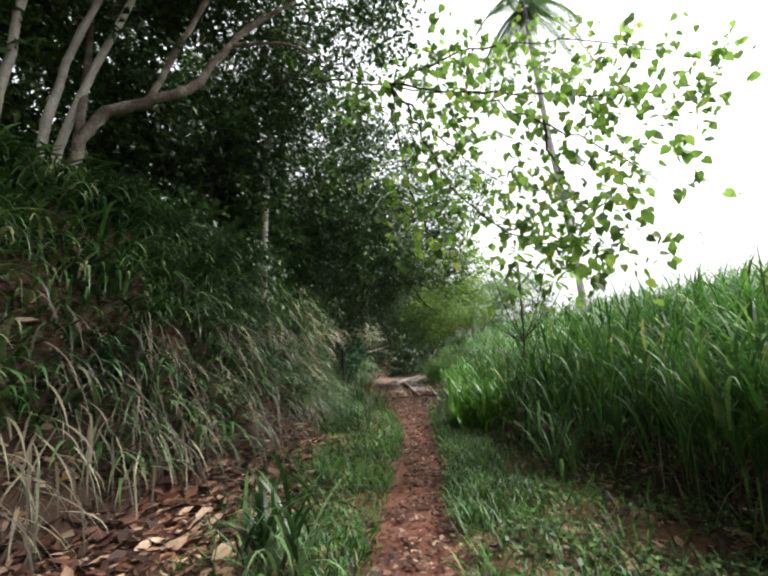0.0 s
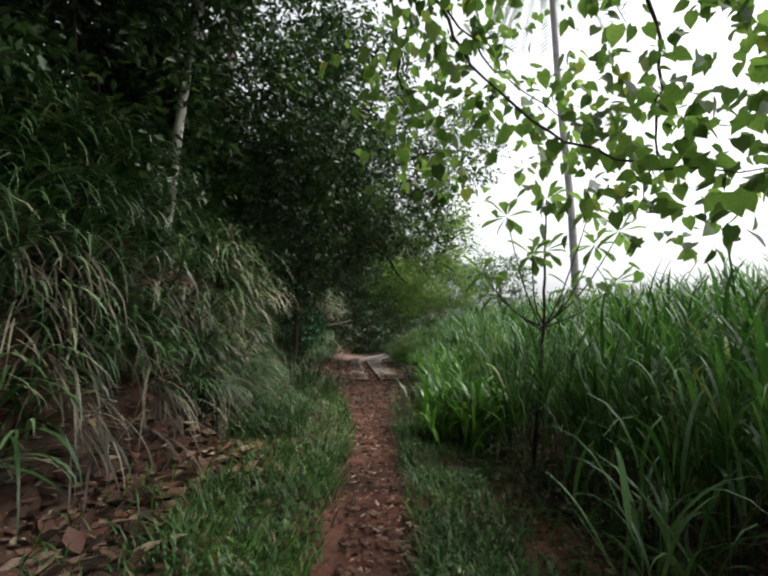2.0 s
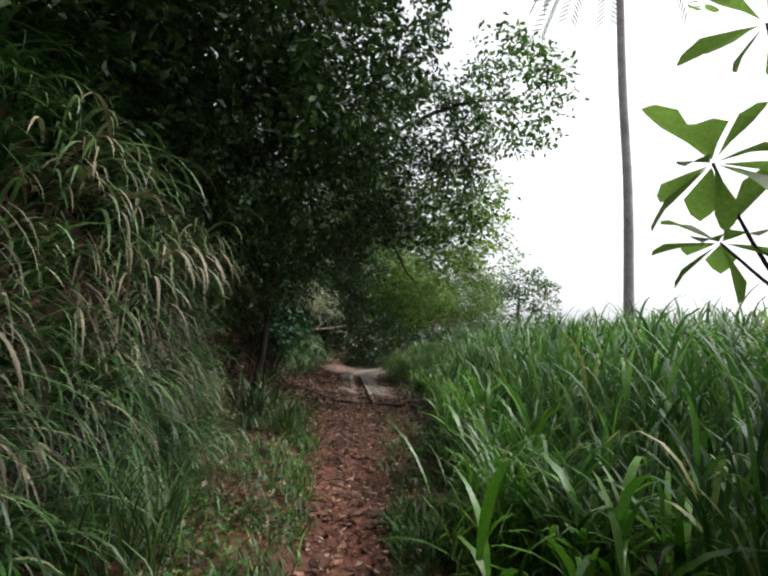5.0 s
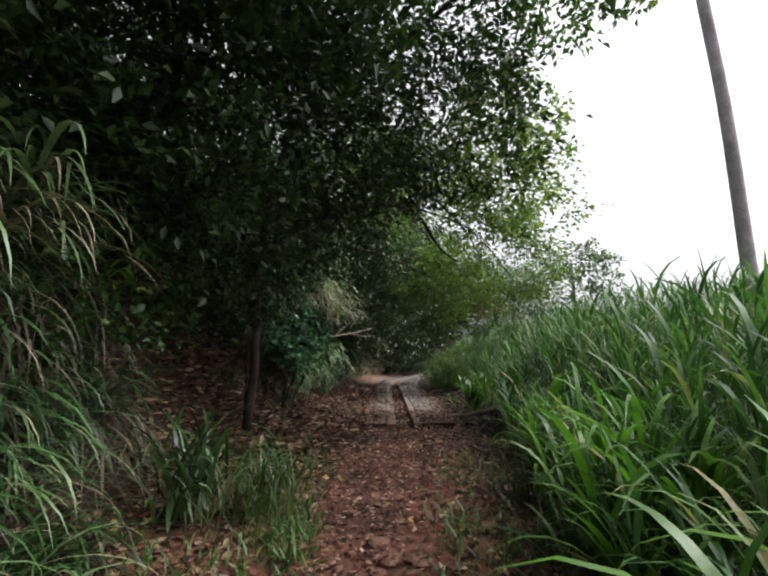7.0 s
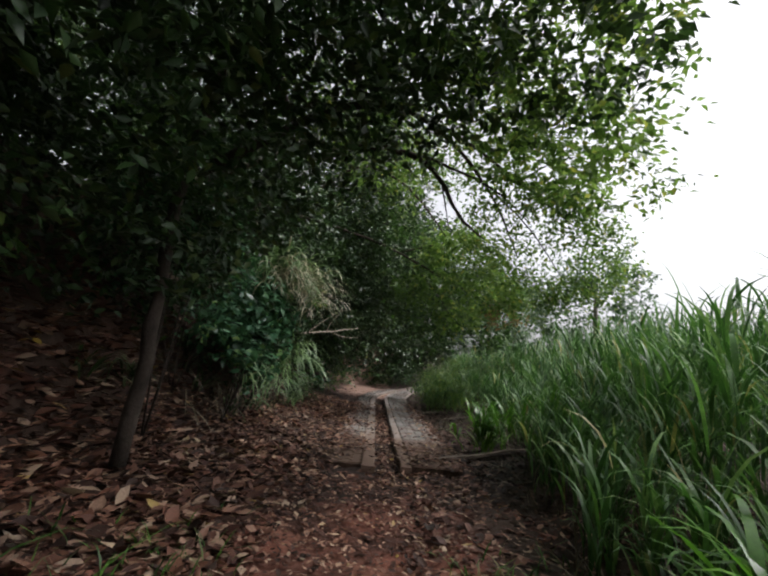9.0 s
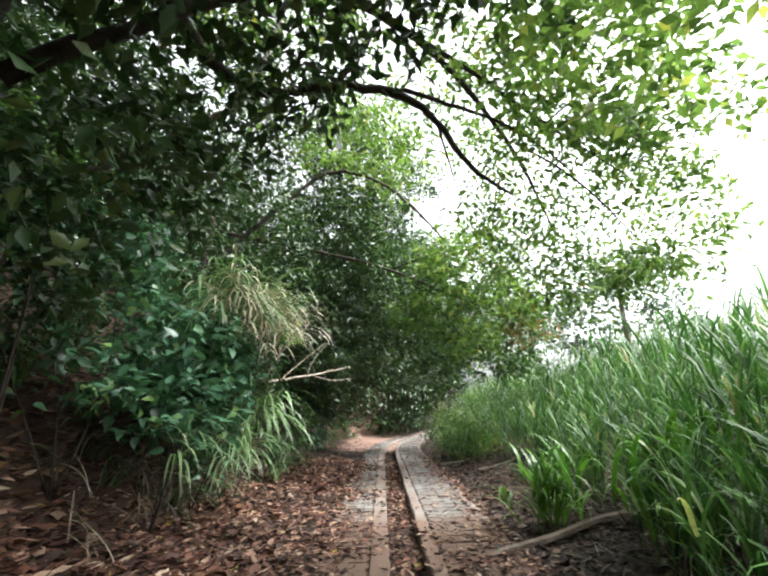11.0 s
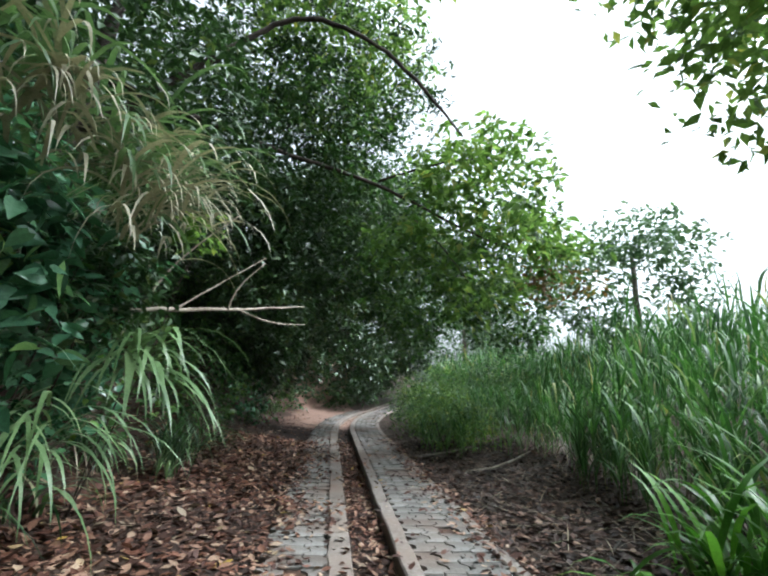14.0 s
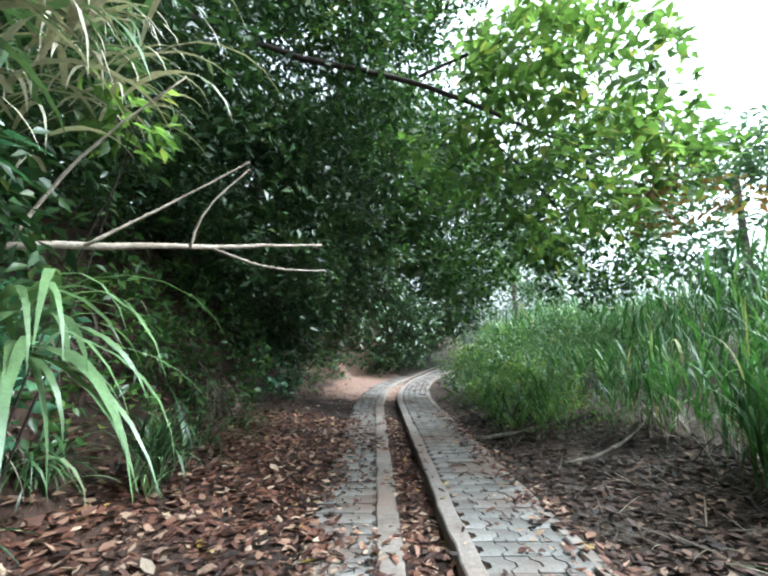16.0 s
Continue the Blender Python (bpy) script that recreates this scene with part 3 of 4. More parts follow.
# ---------------------------------------------------------------- turf and litter
def turf():
    n = 110000
    x, y = rng.uniform(-1.5, 2.4, n), rng.uniform(1.2, 16, n)
    off = np.abs(x - path_x(y)) / path_half(y)
    dens = np.clip((off - 0.85) * 2.2, 0, 1) * np.where(y > 10, np.where(x < 0.3, np.clip((x + 1.4) * 0.8, 0, 1) * 0.75, 0.25), 1)
    dens = dens * np.where((x > 1.15) & (y < 9), np.clip(1.9 - x, 0.12, 1), 1) * np.clip(0.6 + 0.9 * wave(x, y, 1.1, 1), 0.25, 1) * np.where((x < -0.95) & (y < 8), 0.15, 1) * np.clip((15.5 - y) / 3, 0, 1) * np.where((x < 0) & (y > 7.5), 0.5, 1)
    ok = rng.random(n) < dens
    p = np.stack([x, y, ground_z(x, y) - 0.01], -1)[ok]
    k = len(p)
    v = blades(p, rng.uniform(0, 6.28, k), rng.uniform(0.08, 0.28, k), rng.uniform(0.008, 0.018, k), rng.uniform(0.1, 0.9, k), rng.uniform(0.9, 2.3, k), 3)
    tagged(thing("short_grass", *v, M_TURF), "short green grass and herbs along the footpath", "grass", kind="stuff")


turf()


def herbs():
    n = 26000
    x, y = rng.uniform(-1.3, 2.3, n), rng.uniform(1.2, 10, n)
    off = np.abs(x - path_x(y)) / path_half(y)
    ok = (off > 1.0) & (wave(x, y, 1.7, 6) > 0.05) & ~((x < -0.6) & (y < 8))
    x, y = x[ok], y[ok]
    k = len(x)
    a = rng.uniform(0, 6.28, k)
    ln = rng.uniform(0.02, 0.055, k)
    v = scatter(LEAF4, LEAF4_F, np.stack([x, y, ground_z(x, y) + rng.uniform(0.0, 0.13, k)], -1), np.stack([np.cos(a), np.sin(a), rng.normal(0.1, 0.4, k)], -1), np.tile([0.0, 0.0, 1.0], (k, 1)) + rng.normal(0, 0.3, (k, 3)), np.stack([ln * 0.9, ln, ln], -1))
    tagged(thing("weeds", *v, M_TURF), "small green broad-leaved weeds along the footpath", "weeds", kind="stuff")


herbs()


def litter():
    n = 162000
    x, y = rng.uniform(-3.2, 4.4, n), np.concatenate([rng.uniform(11, 28, 88000), rng.uniform(1.5, 11, 46000), rng.uniform(0.4, 36, n - 134000)])
    x[-12000:], y[-12000:] = rng.uniform(-2.6, -0.3, 12000), rng.uniform(14.2, 20, 12000)
    d = np.zeros(n)
    left = x < path_x(y) - path_half(y) * 0.8
    d += np.where((y < 17) & left & (x > bank_x(y) - 0.9), np.where(y > 9, 1.0, np.where(x < -0.5, 1.0, 0.2)), 0)
    d += np.where((y < 17) & ~left, np.where(np.abs(x - path_x(y)) < path_half(y), np.where(y > 9, 0.85, 0.7), 0.5), 0)
    b = bend(y)
    on2 = y >= 17
    d += np.where(on2 & (x < 0.16 + b) & (x > bank_x(y) - 0.9), 0.95, 0)
    d += np.where(on2 & (x >= 0.16 + b) & (x < 0.87 + b), 0.2 * np.clip(1 + 2.5 * wave(x, y, 0.9, 5), 0, 2) + 0.8 * np.clip((0.5 + b - x) * 3, 0, 1), 0)
    d += np.where(on2 & (x >= 0.87 + b) & (x < 1.2 + b), 1.0, 0)
    d += np.where(on2 & (x >= 1.2 + b) & (x < 2.3 + b), 0.05 + 0.5 * np.clip((x - b - 1.75) * 2.2, 0, 1) + 0.5 * np.clip((20 - y) / 2, 0, 1), 0)
    d += np.where(on2 & (x >= 2.2 + b) & (x < 4.4 + b), 1.0, 0)
    d *= np.clip((38 - y) / 8, 0.25, 1)
    ok = rng.random(n) < d
    x, y = x[ok], y[ok]
    k = len(x)
    z = ground_z(x, y) + rng.uniform(0.0, 0.02, k)
    b = bend(y)
    z += np.where((y > 17.7) & (x > 0.21 + b) & (x < 0.88 + b), 0.05, 0) + np.where((y > 17.7) & (x > 1.2 + b) & (x < 2.28 + b), 0.08, 0) - np.where((y > 17) & (np.abs(x - 1.05 - b) < 0.16), 0.03, 0)
    shaded = (x > 2.2 + b) & (y > 16)
    a = rng.uniform(0, 6.28, k)
    ahead = np.stack([np.cos(a), np.sin(a), rng.normal(0, 0.22, k)], -1)
    up = np.stack([rng.normal(0, 0.3, k), rng.normal(0, 0.3, k), np.where(rng.random(k) < 0.5, 1.0, -1.0)], -1)
    big = np.where(shaded, 0.8, np.where((x < -0.2) & ((y > 13) | (y < 9)), np.where(y > 18.5, 1.0, 1.4), np.where((y < 17) & (np.abs(x - path_x(y)) < 0.5), 0.55, 0.8)))
    ln = rng.uniform(0.045, 0.14, k) * big
    size = np.stack([ln * rng.uniform(0.4, 0.85, k), ln, ln * rng.uniform(0.2, 1.0, k)], -1)
    p = np.stack([x, y, z], -1)
    h = np.arange(k) % 5 < 3
    for in_shade, mat, label in ((False, M_LITTER, "dry curled brown fallen leaves covering the ground"), (True, M_SHADELITTER, "brown fallen leaves darkened for the shade under the grass edge")):
        u, w = h & (shaded == in_shade), ~h & (shaded == in_shade)
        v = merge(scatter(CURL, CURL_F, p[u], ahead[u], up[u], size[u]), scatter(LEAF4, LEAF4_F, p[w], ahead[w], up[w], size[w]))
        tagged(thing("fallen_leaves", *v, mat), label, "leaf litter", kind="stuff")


litter()


# ---------------------------------------------------------------- stones set in the footpath
def stone(at, size):
    bm = bmesh.new()
    bmesh.ops.create_icosphere(bm, subdivisions=2, radius=1)
    s = Vector((rng.uniform(0, 9), rng.uniform(0, 9), rng.uniform(0, 9)))
    for v in bm.verts:
        k = 1 + 0.5 * noise.noise(v.co * 1.1 + s) + 0.2 * noise.noise(v.co * 3 + s)
        v.co = Vector((v.co.x * size * k, v.co.y * size * 0.75 * k, v.co.z * size * 0.42 * k))
    me = bpy.data.meshes.new("stone")
    bm.to_mesh(me)
    bm.free()
    me.materials.append(M_STONE)
    ob = new("stone", me)
    ob.location = (at[0], at[1], float(ground_z(at[0], at[1])) - 0.015)
    ob.rotation_euler[2] = rng.uniform(0, 6)
    return tagged(ob, "reddish brown flat stone set in the dirt path", "stone", "stones in the footpath")


for _ in range(190):
    sy = rng.uniform(2.4, 14)
    sx = float(path_x(sy)) + rng.normal(0, 0.22)
    stone((sx, sy), 0.018 + 0.085 * rng.random() ** 2.2)


# ---------------------------------------------------------------- bank grass and thatch
def drape(n_tufts, y0, y1, per, length, width, low, high, thin, shift):
    """Tufts rooted on the bank whose blades reach out and hang down."""
    y = rng.uniform(y0, y1, n_tufts)
    up = rng.uniform(low, high, n_tufts)
    x = bank_x(y) + 0.2 - up * 1.6
    keep = (wave(y * 1.3, up * 3, 1.4, shift) > thin) & ~((y > 5.9) & (y < 7.1) & (up < 0.4)) & ~((y < 4.0) & (up < 0.42)) & ~((y > 14) & (y < 18.6) & (up < 0.36))
    x, y = x[keep], y[keep]
    k = len(x)
    p = np.stack([x, y, ground_z(x, y)], -1)
    p = np.repeat(p, per, 0) + rng.normal(0, 1, (k * per, 3)) * np.array([0.07, 0.11, 0.05])
    big = np.repeat(rng.uniform(0.75, 1.2, k), per)
    m = len(p)
    az = np.repeat(rng.normal(-0.5, 0.5, k), per) + rng.normal(0, 1.0, m)
    return blades(p, az, rng.uniform(*length, m) * big, rng.uniform(*width, m), np.abs(rng.normal(0.4, 0.3, m)), rng.uniform(2.0, 3.1, m), 7, 1.05)


def bank_cover():
    a = merge(drape(900, -1.5, 13.0, 16, (0.35, 0.95), (0.02, 0.046), 0.3, 1.25, -0.6, 0), drape(420, 1.0, 8.0, 14, (0.35, 0.9), (0.02, 0.044), 0.4, 1.5, -0.6, 4))
    b = drape(170, 13.0, 34, 22, (0.5, 1.1), (0.018, 0.042), 0.1, 1.0, 0.1, 2)
    c = drape(80, 7.7, 11.5, 22, (0.5, 1.1), (0.012, 0.03), 0.02, 0.5, -0.3, 1)
    tagged(thing("bank_grass", *merge(a, b, c), M_BANKGRASS), "long dark green grass hanging over the steep bank", "grass", kind="stuff")
    n = 4600
    y = np.where(rng.random(n) < 0.7, rng.uniform(-1, 13, n), rng.uniform(13, 27, n))
    up = rng.uniform(0.4, 0.9, n)
    x = bank_x(y) + 0.3 - up * 1.2
    keep = wave(y * 1.6, up * 2, 1.2, 3) > np.where(y > 13, np.where(y < 18, 2.0, 0.2), -0.1)
    x, y = x[keep], y[keep]
    k = len(x)
    p = np.stack([x + 0.15, y, ground_z(x, y) + rng.uniform(0.1, 0.4, k)], -1)
    v = blades(p, rng.normal(-0.4, 0.8, k), rng.uniform(0.25, 0.75, k), rng.uniform(0.010, 0.026, k), rng.uniform(1.5, 2.4, k), rng.uniform(2.8, 3.12, k))
    tagged(thing("dry_thatch", *v, M_DRYGRASS), "pale dead grass blades hanging down the bank", "grass", kind="stuff")


bank_cover()


def hanging_tuft(at, n, mat, label, length=(0.6, 1.2), width=(0.018, 0.042), spread=0.34):
    p = rng.normal(0, 1, (n, 3)) * np.array([spread * 0.6, spread, spread * 0.7])
    v = blades(p, rng.normal(-0.6, 0.8, n), rng.uniform(*length, n), rng.uniform(*width, n), rng.uniform(0.4, 1.5, n), rng.uniform(2.6, 3.12, n), 7, 1.0)
    q = np.stack([np.full(7, -0.75) + rng.normal(0, 0.1, 7), rng.normal(0, 0.15, 7), rng.normal(-0.45, 0.08, 7)], -1)
    stems = blades(q, rng.normal(0, 0.15, 7), np.full(7, 0.95), np.full(7, 0.012), rng.uniform(0.7, 1.0, 7), rng.uniform(1.1, 1.4, 7), 4)
    ob = empty_thing("hanging_grass_tuft", at, label, "grass tuft", "hanging grass tufts")
    for name, (vv, ff), count in (("blade", v, n), ("stem", stems, 7)):
        kv, kf = len(vv) // count, len(ff) // count
        for q in range(count):
            part_of(ob, name, vv[q * kv:(q + 1) * kv], ff[q * kf:(q + 1) * kf] - q * kv, mat)
    return ob


for tx, ty, tz in ((-0.85, 20.2, 2.75), (-1.15, 21.3, 3.2), (-1.2, 19.6, 3.0), (-1.85, 9.5, 2.6), (-1.75, 10.4, 2.1), (-1.8, 11.3, 2.4)):
    hanging_tuft((tx, ty, tz), 60, M_BANKGRASS, "long green grass tuft hanging from the bank", (0.5, 1.0), (0.026, 0.05), 0.26)
    hanging_tuft((tx + 0.15, ty - 0.1, tz - 0.2), 80 if ty > 15 else 45, M_PALEGRASS if ty > 15 else M_DRYGRASS, "pale dry grass tuft hanging from the bank", (0.45, 0.95), (0.018, 0.04), 0.26)
hanging_tuft((-0.98, 21.0, 1.45), 46, M_BANKGRASS, "broad-bladed green grass tuft arching out of the bank", (0.7, 1.15), (0.03, 0.055), 0.1)
hanging_tuft((-1.0, 19.9, 0.95), 40, M_BANKGRASS, "drooping green grass tuft at the bank foot", (0.5, 0.9), (0.018, 0.035), 0.16)
grass_clump((-1.2, 23.0), 22, 0.6, "drooping green grass clump at the bank foot", M_BANKGRASS, (0.015, 0.03))


def woods():
    n = 5200
    p = np.stack([rng.uniform(-9, -4.2, n), rng.uniform(-8, 40, n), np.zeros(n)], -1)
    p[:, 2] = ground_z(p[:, 0], p[:, 1]) + rng.uniform(0.2, 6.5, n) - 0.3 * (-4.2 - p[:, 0])
    v = foliage(p, 8, (0.2, 0.38), 0.6, 0.6, (LEAF2, LEAF2_F))
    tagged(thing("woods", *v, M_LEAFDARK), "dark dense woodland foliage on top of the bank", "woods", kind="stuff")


woods()

# ---------------------------------------------------------------- shrubs on the bank
def shrub(at, balls, count, mat, label, size=(0.08, 0.16), stems=3, wide=0.6, spread=0.25, per=11, gap=0.05, shape=(LEAF4, LEAF4_F), droop=0.35, clear=True, stem_r=0.02):
    z = float(ground_z(at[0], at[1])) - 0.03
    ob = empty_thing("shrub", (at[0], at[1], z), label, "shrub", "shrubs on the bank")
    for k in range(stems):
        bl = balls[k % len(balls)]
        tip = (bl[0] + rng.normal(0, 0.3) * bl[3], bl[1] + rng.normal(0, 0.3) * bl[4], bl[2] + 0.3 * bl[5])
        mid = ((at[0] + tip[0]) / 2 + rng.normal(0, 0.15), (at[1] + tip[1]) / 2 + rng.normal(0, 0.15), z + (tip[2] - z) * 0.55)
        child(ob, "stem", tube([(at[0], at[1], z), mid, tip], [stem_r, stem_r * 0.7, stem_r * 0.3], 6), M_DARKBARK)
    child(ob, "leaves", foliage(cloud(balls, count, gap), per, size, spread, wide, shape, droop, clear), mat)
    return ob


for k, y in enumerate(np.arange(-3, 47, 2.6)):
    bx = float(bank_x(y))
    low = 2.6 if y < 12 else 1.5
    face = [(bx - 0.3, y + 0.5, 0.9, 0.8, 1.6, 1.0)] if y > 27 else [(bx - 0.35, y + 0.5, 1.3, 0.6, 1.6, 1.1)] if y > 18.5 else [(bx - 0.6, y + 0.5, 2.0, 0.55, 1.5, 0.8)] if 10 < y < 14 else []
    lower = [] if y < 6 else [(bx - 1.5, y, low + 1.2, 1.15, 1.6, 1.7)]
    shrub((bx - (3.2 if y < 6 else 1.3), y), lower + [(bx - (3.4 if y < 6 else 2.4), y + 0.6, low + 2.6, 1.5, 1.7, 1.8)] + face, 300 if y < 0 else 1000 if y < 26 else 600 if y < 36 else 350, (M_LEAFDARK if k % 3 else M_LEAF) if y < 17 else (M_LEAF if k % 3 else M_LEAFBLUE), "dense dark green leafy shrub on the steep bank")
shrub((-1.75, 19.3), [(-1.45, 19.3, 1.75, 0.6, 0.9, 0.7), (-1.7, 20.3, 2.1, 0.7, 0.9, 0.8)], 300, M_LEAFBLUE, "broad-leaved bluish green shrub over the bank foot", (0.10, 0.18), 5, 0.6, 0.25, 8, shape=(HEART, HEART_F), stem_r=0.012)

shrub((-2.2, 18.3), [(-1.85, 18.2, 2.5, 0.5, 0.9, 1.0), (-1.75, 21.3, 1.3, 0.35, 0.8, 0.7), (-2.3, 17.2, 2.9, 0.5, 0.9, 0.9)], 300, M_LEAFBLUE, "bluish green broad-leaved creeper over the bank face", (0.08, 0.15), 4, 0.6, 0.25, 8, shape=(HEART, HEART_F), stem_r=0.012)
shrub((-1.9, 17.0), [(-1.6, 16.6, 2.6, 0.5, 0.8, 0.9)], 130, M_LEAFDARK, "dark leafy creeper hanging beside the track", (0.07, 0.13), 4, 0.55, 0.25, stem_r=0.012)
hanging_tuft((-1.25, 18.8, 1.1), 24, M_BANKGRASS, "drooping green grass tuft at the bank foot", (0.6, 1.0), (0.018, 0.036), 0.2)

# ---------------------------------------------------------------- trees
tree("tree", (-3.4, 4.6, 2.9), ([(-3.3, 4.9, 4.2), (-3.5, 5.2, 7.5)], [0.06, 0.045, 0.03]),
     [([(-3.40, 4.60, 2.70), (-3.38, 4.80, 4.11), (-3.08, 4.85, 4.48), (-2.48, 4.90, 4.63), (-2.00, 5.00, 4.79), (-1.93, 5.05, 5.09), (-1.66, 5.10, 5.45), (-1.31, 5.20, 5.86), (-0.87, 5.30, 6.17)], [0.07, 0.07, 0.066, 0.062, 0.054, 0.046, 0.042, 0.036, 0.022]),
      ([(-1.67, 5.10, 5.41), (-1.23, 5.10, 5.45), (-0.80, 5.10, 5.37), (-0.47, 5.10, 5.09)], [0.03, 0.024, 0.018, 0.01]),
      ([(-2.58, 4.9, 4.6), (-2.3, 5.0, 5.3), (-1.93, 5.0, 6.01), (-1.3, 5.0, 7.2)], [0.045, 0.04, 0.035, 0.02])],
     [[(-4.0, 4.5, 7.8, 2.4, 3.6, 1.4)], [(-1.0, 6.2, 7.0, 2.0, 2.0, 1.0)]], [1500, 800], M_LEAFDARK, M_BARK, "grey-barked tree leaning out from the bank")
SLENDER = [((-3.93, 4.40, 4.50), (-3.74, 4.40, 5.59)),
           ((-3.63, 4.80, 4.93), (-3.13, 4.80, 5.91)),
           ((-3.52, 4.90, 4.51), (-2.83, 4.90, 5.92)),
           ((-1.91, 8.00, 6.57), (-1.35, 8.00, 7.81))]
for a, b in SLENDER:
    a, b = np.array(a), np.array(b)
    foot = a + (a - b) * 0.35
    foot[2] = float(ground_z(foot[0], foot[1])) - 0.1
    top = b + (b - a) * 1.3
    tree("slender_tree", tuple(foot), ([tuple(a), tuple(b), tuple(top)], [0.055, 0.05, 0.042, 0.025]), [],
         [[(top[0], top[1], top[2], 1.3, 1.5, 1.0)]], [380], M_LEAFDARK, M_PALEBARK, "slender pale-barked tree leaning over the bank", "tree")

# added tree, its crown above and behind the view, blocking sky light
tree("tree", (-4.2, 1.0, 3.6), ([(-3.6, 1.2, 6), (-2.4, 1.5, 8.5)], [0.2, 0.16, 0.1]),
     [([(-3.0, 1.3, 7.2), (-1.0, 2.4, 8.4), (1.5, 3.4, 8.6)], [0.1, 0.07, 0.03])],
     [[(-2.5, 1, 8.6, 3.0, 5.0, 1.4), (1.6, 1.5, 8.8, 3.0, 4.5, 1.2), (-0.5, -4, 7.6, 4, 2.5, 2.0)]], [1700], M_LEAF, M_BARK, "tall tree added high over the footpath to shade the bank", size=(0.14, 0.26), wide=0.6, spread=0.4, shape=(LEAF2, LEAF2_F))

# the long twigs with heart-shaped leaves over the first stretch of the path
hb = empty_thing("overhanging_branch", (0.4, 6.4, 5.6), "thin dark branch with heart-shaped light green leaves overhead", "branch")
TWIGS = [[(-1.2, 5.6, 5.2), (-0.5, 6.1, 5.6), (0.4, 6.4, 5.6), (1.0, 6.2, 5.3), (1.5, 5.8, 4.9)],
         [(0.4, 6.4, 5.6), (0.9, 6.3, 4.6), (1.1, 6.0, 3.6), (1.6, 5.6, 2.9), (2.2, 5.2, 2.5), (2.9, 5.0, 2.5)],
         [(0.4, 6.4, 5.6), (1.4, 5.6, 4.9), (2.2, 5.2, 4.2), (2.8, 4.9, 3.6), (3.4, 4.8, 3.0)],
         [(1.4, 5.6, 4.9), (2.4, 5.6, 4.8), (3.4, 5.4, 4.6), (4.4, 5.2, 4.4)],
         [(0.4, 6.4, 5.6), (0.5, 6.8, 4.6), (0.7, 6.9, 3.7), (1.0, 6.8, 3.0)],
         [(2.2, 5.2, 4.2), (2.5, 5.6, 3.5), (2.6, 5.8, 2.9), (2.5, 6.0, 2.4)],
         [(0.4, 6.4, 5.6), (1.2, 7.4, 5.2), (2.0, 7.6, 4.6), (2.7, 7.4, 4.0)],
         [(0.4, 6.4, 5.6), (1.4, 6.6, 6.3), (2.8, 6.3, 6.2), (4.2, 5.8, 5.6), (4.9, 5.6, 5.0)],
         [(0.4, 6.4, 5.6), (1.2, 7.2, 6.6), (2.6, 7.6, 6.8), (3.8, 7.6, 6.4)]]
hp = []
for tw in TWIGS:
    child(hb, "twig", tube(tw, np.linspace(0.018, 0.005, len(tw)), 5, 0.1, 2.2), M_DARKBARK)
    tw = np.array(tw)
    t = rng.uniform(0.8, len(tw) - 1, 105)
    q = np.stack([np.interp(t, np.arange(len(tw)), tw[:, k]) for k in range(3)], -1) + rng.normal(0, 1, (105, 3)) * np.array([0.32, 0.32, 0.25])
    hp.append(q)
child(hb, "leaves", foliage(np.concatenate(hp), 3, (0.08, 0.14), 0.16, 0.85, (HEART, HEART_F), 0.9), M_LEAFLIGHT)

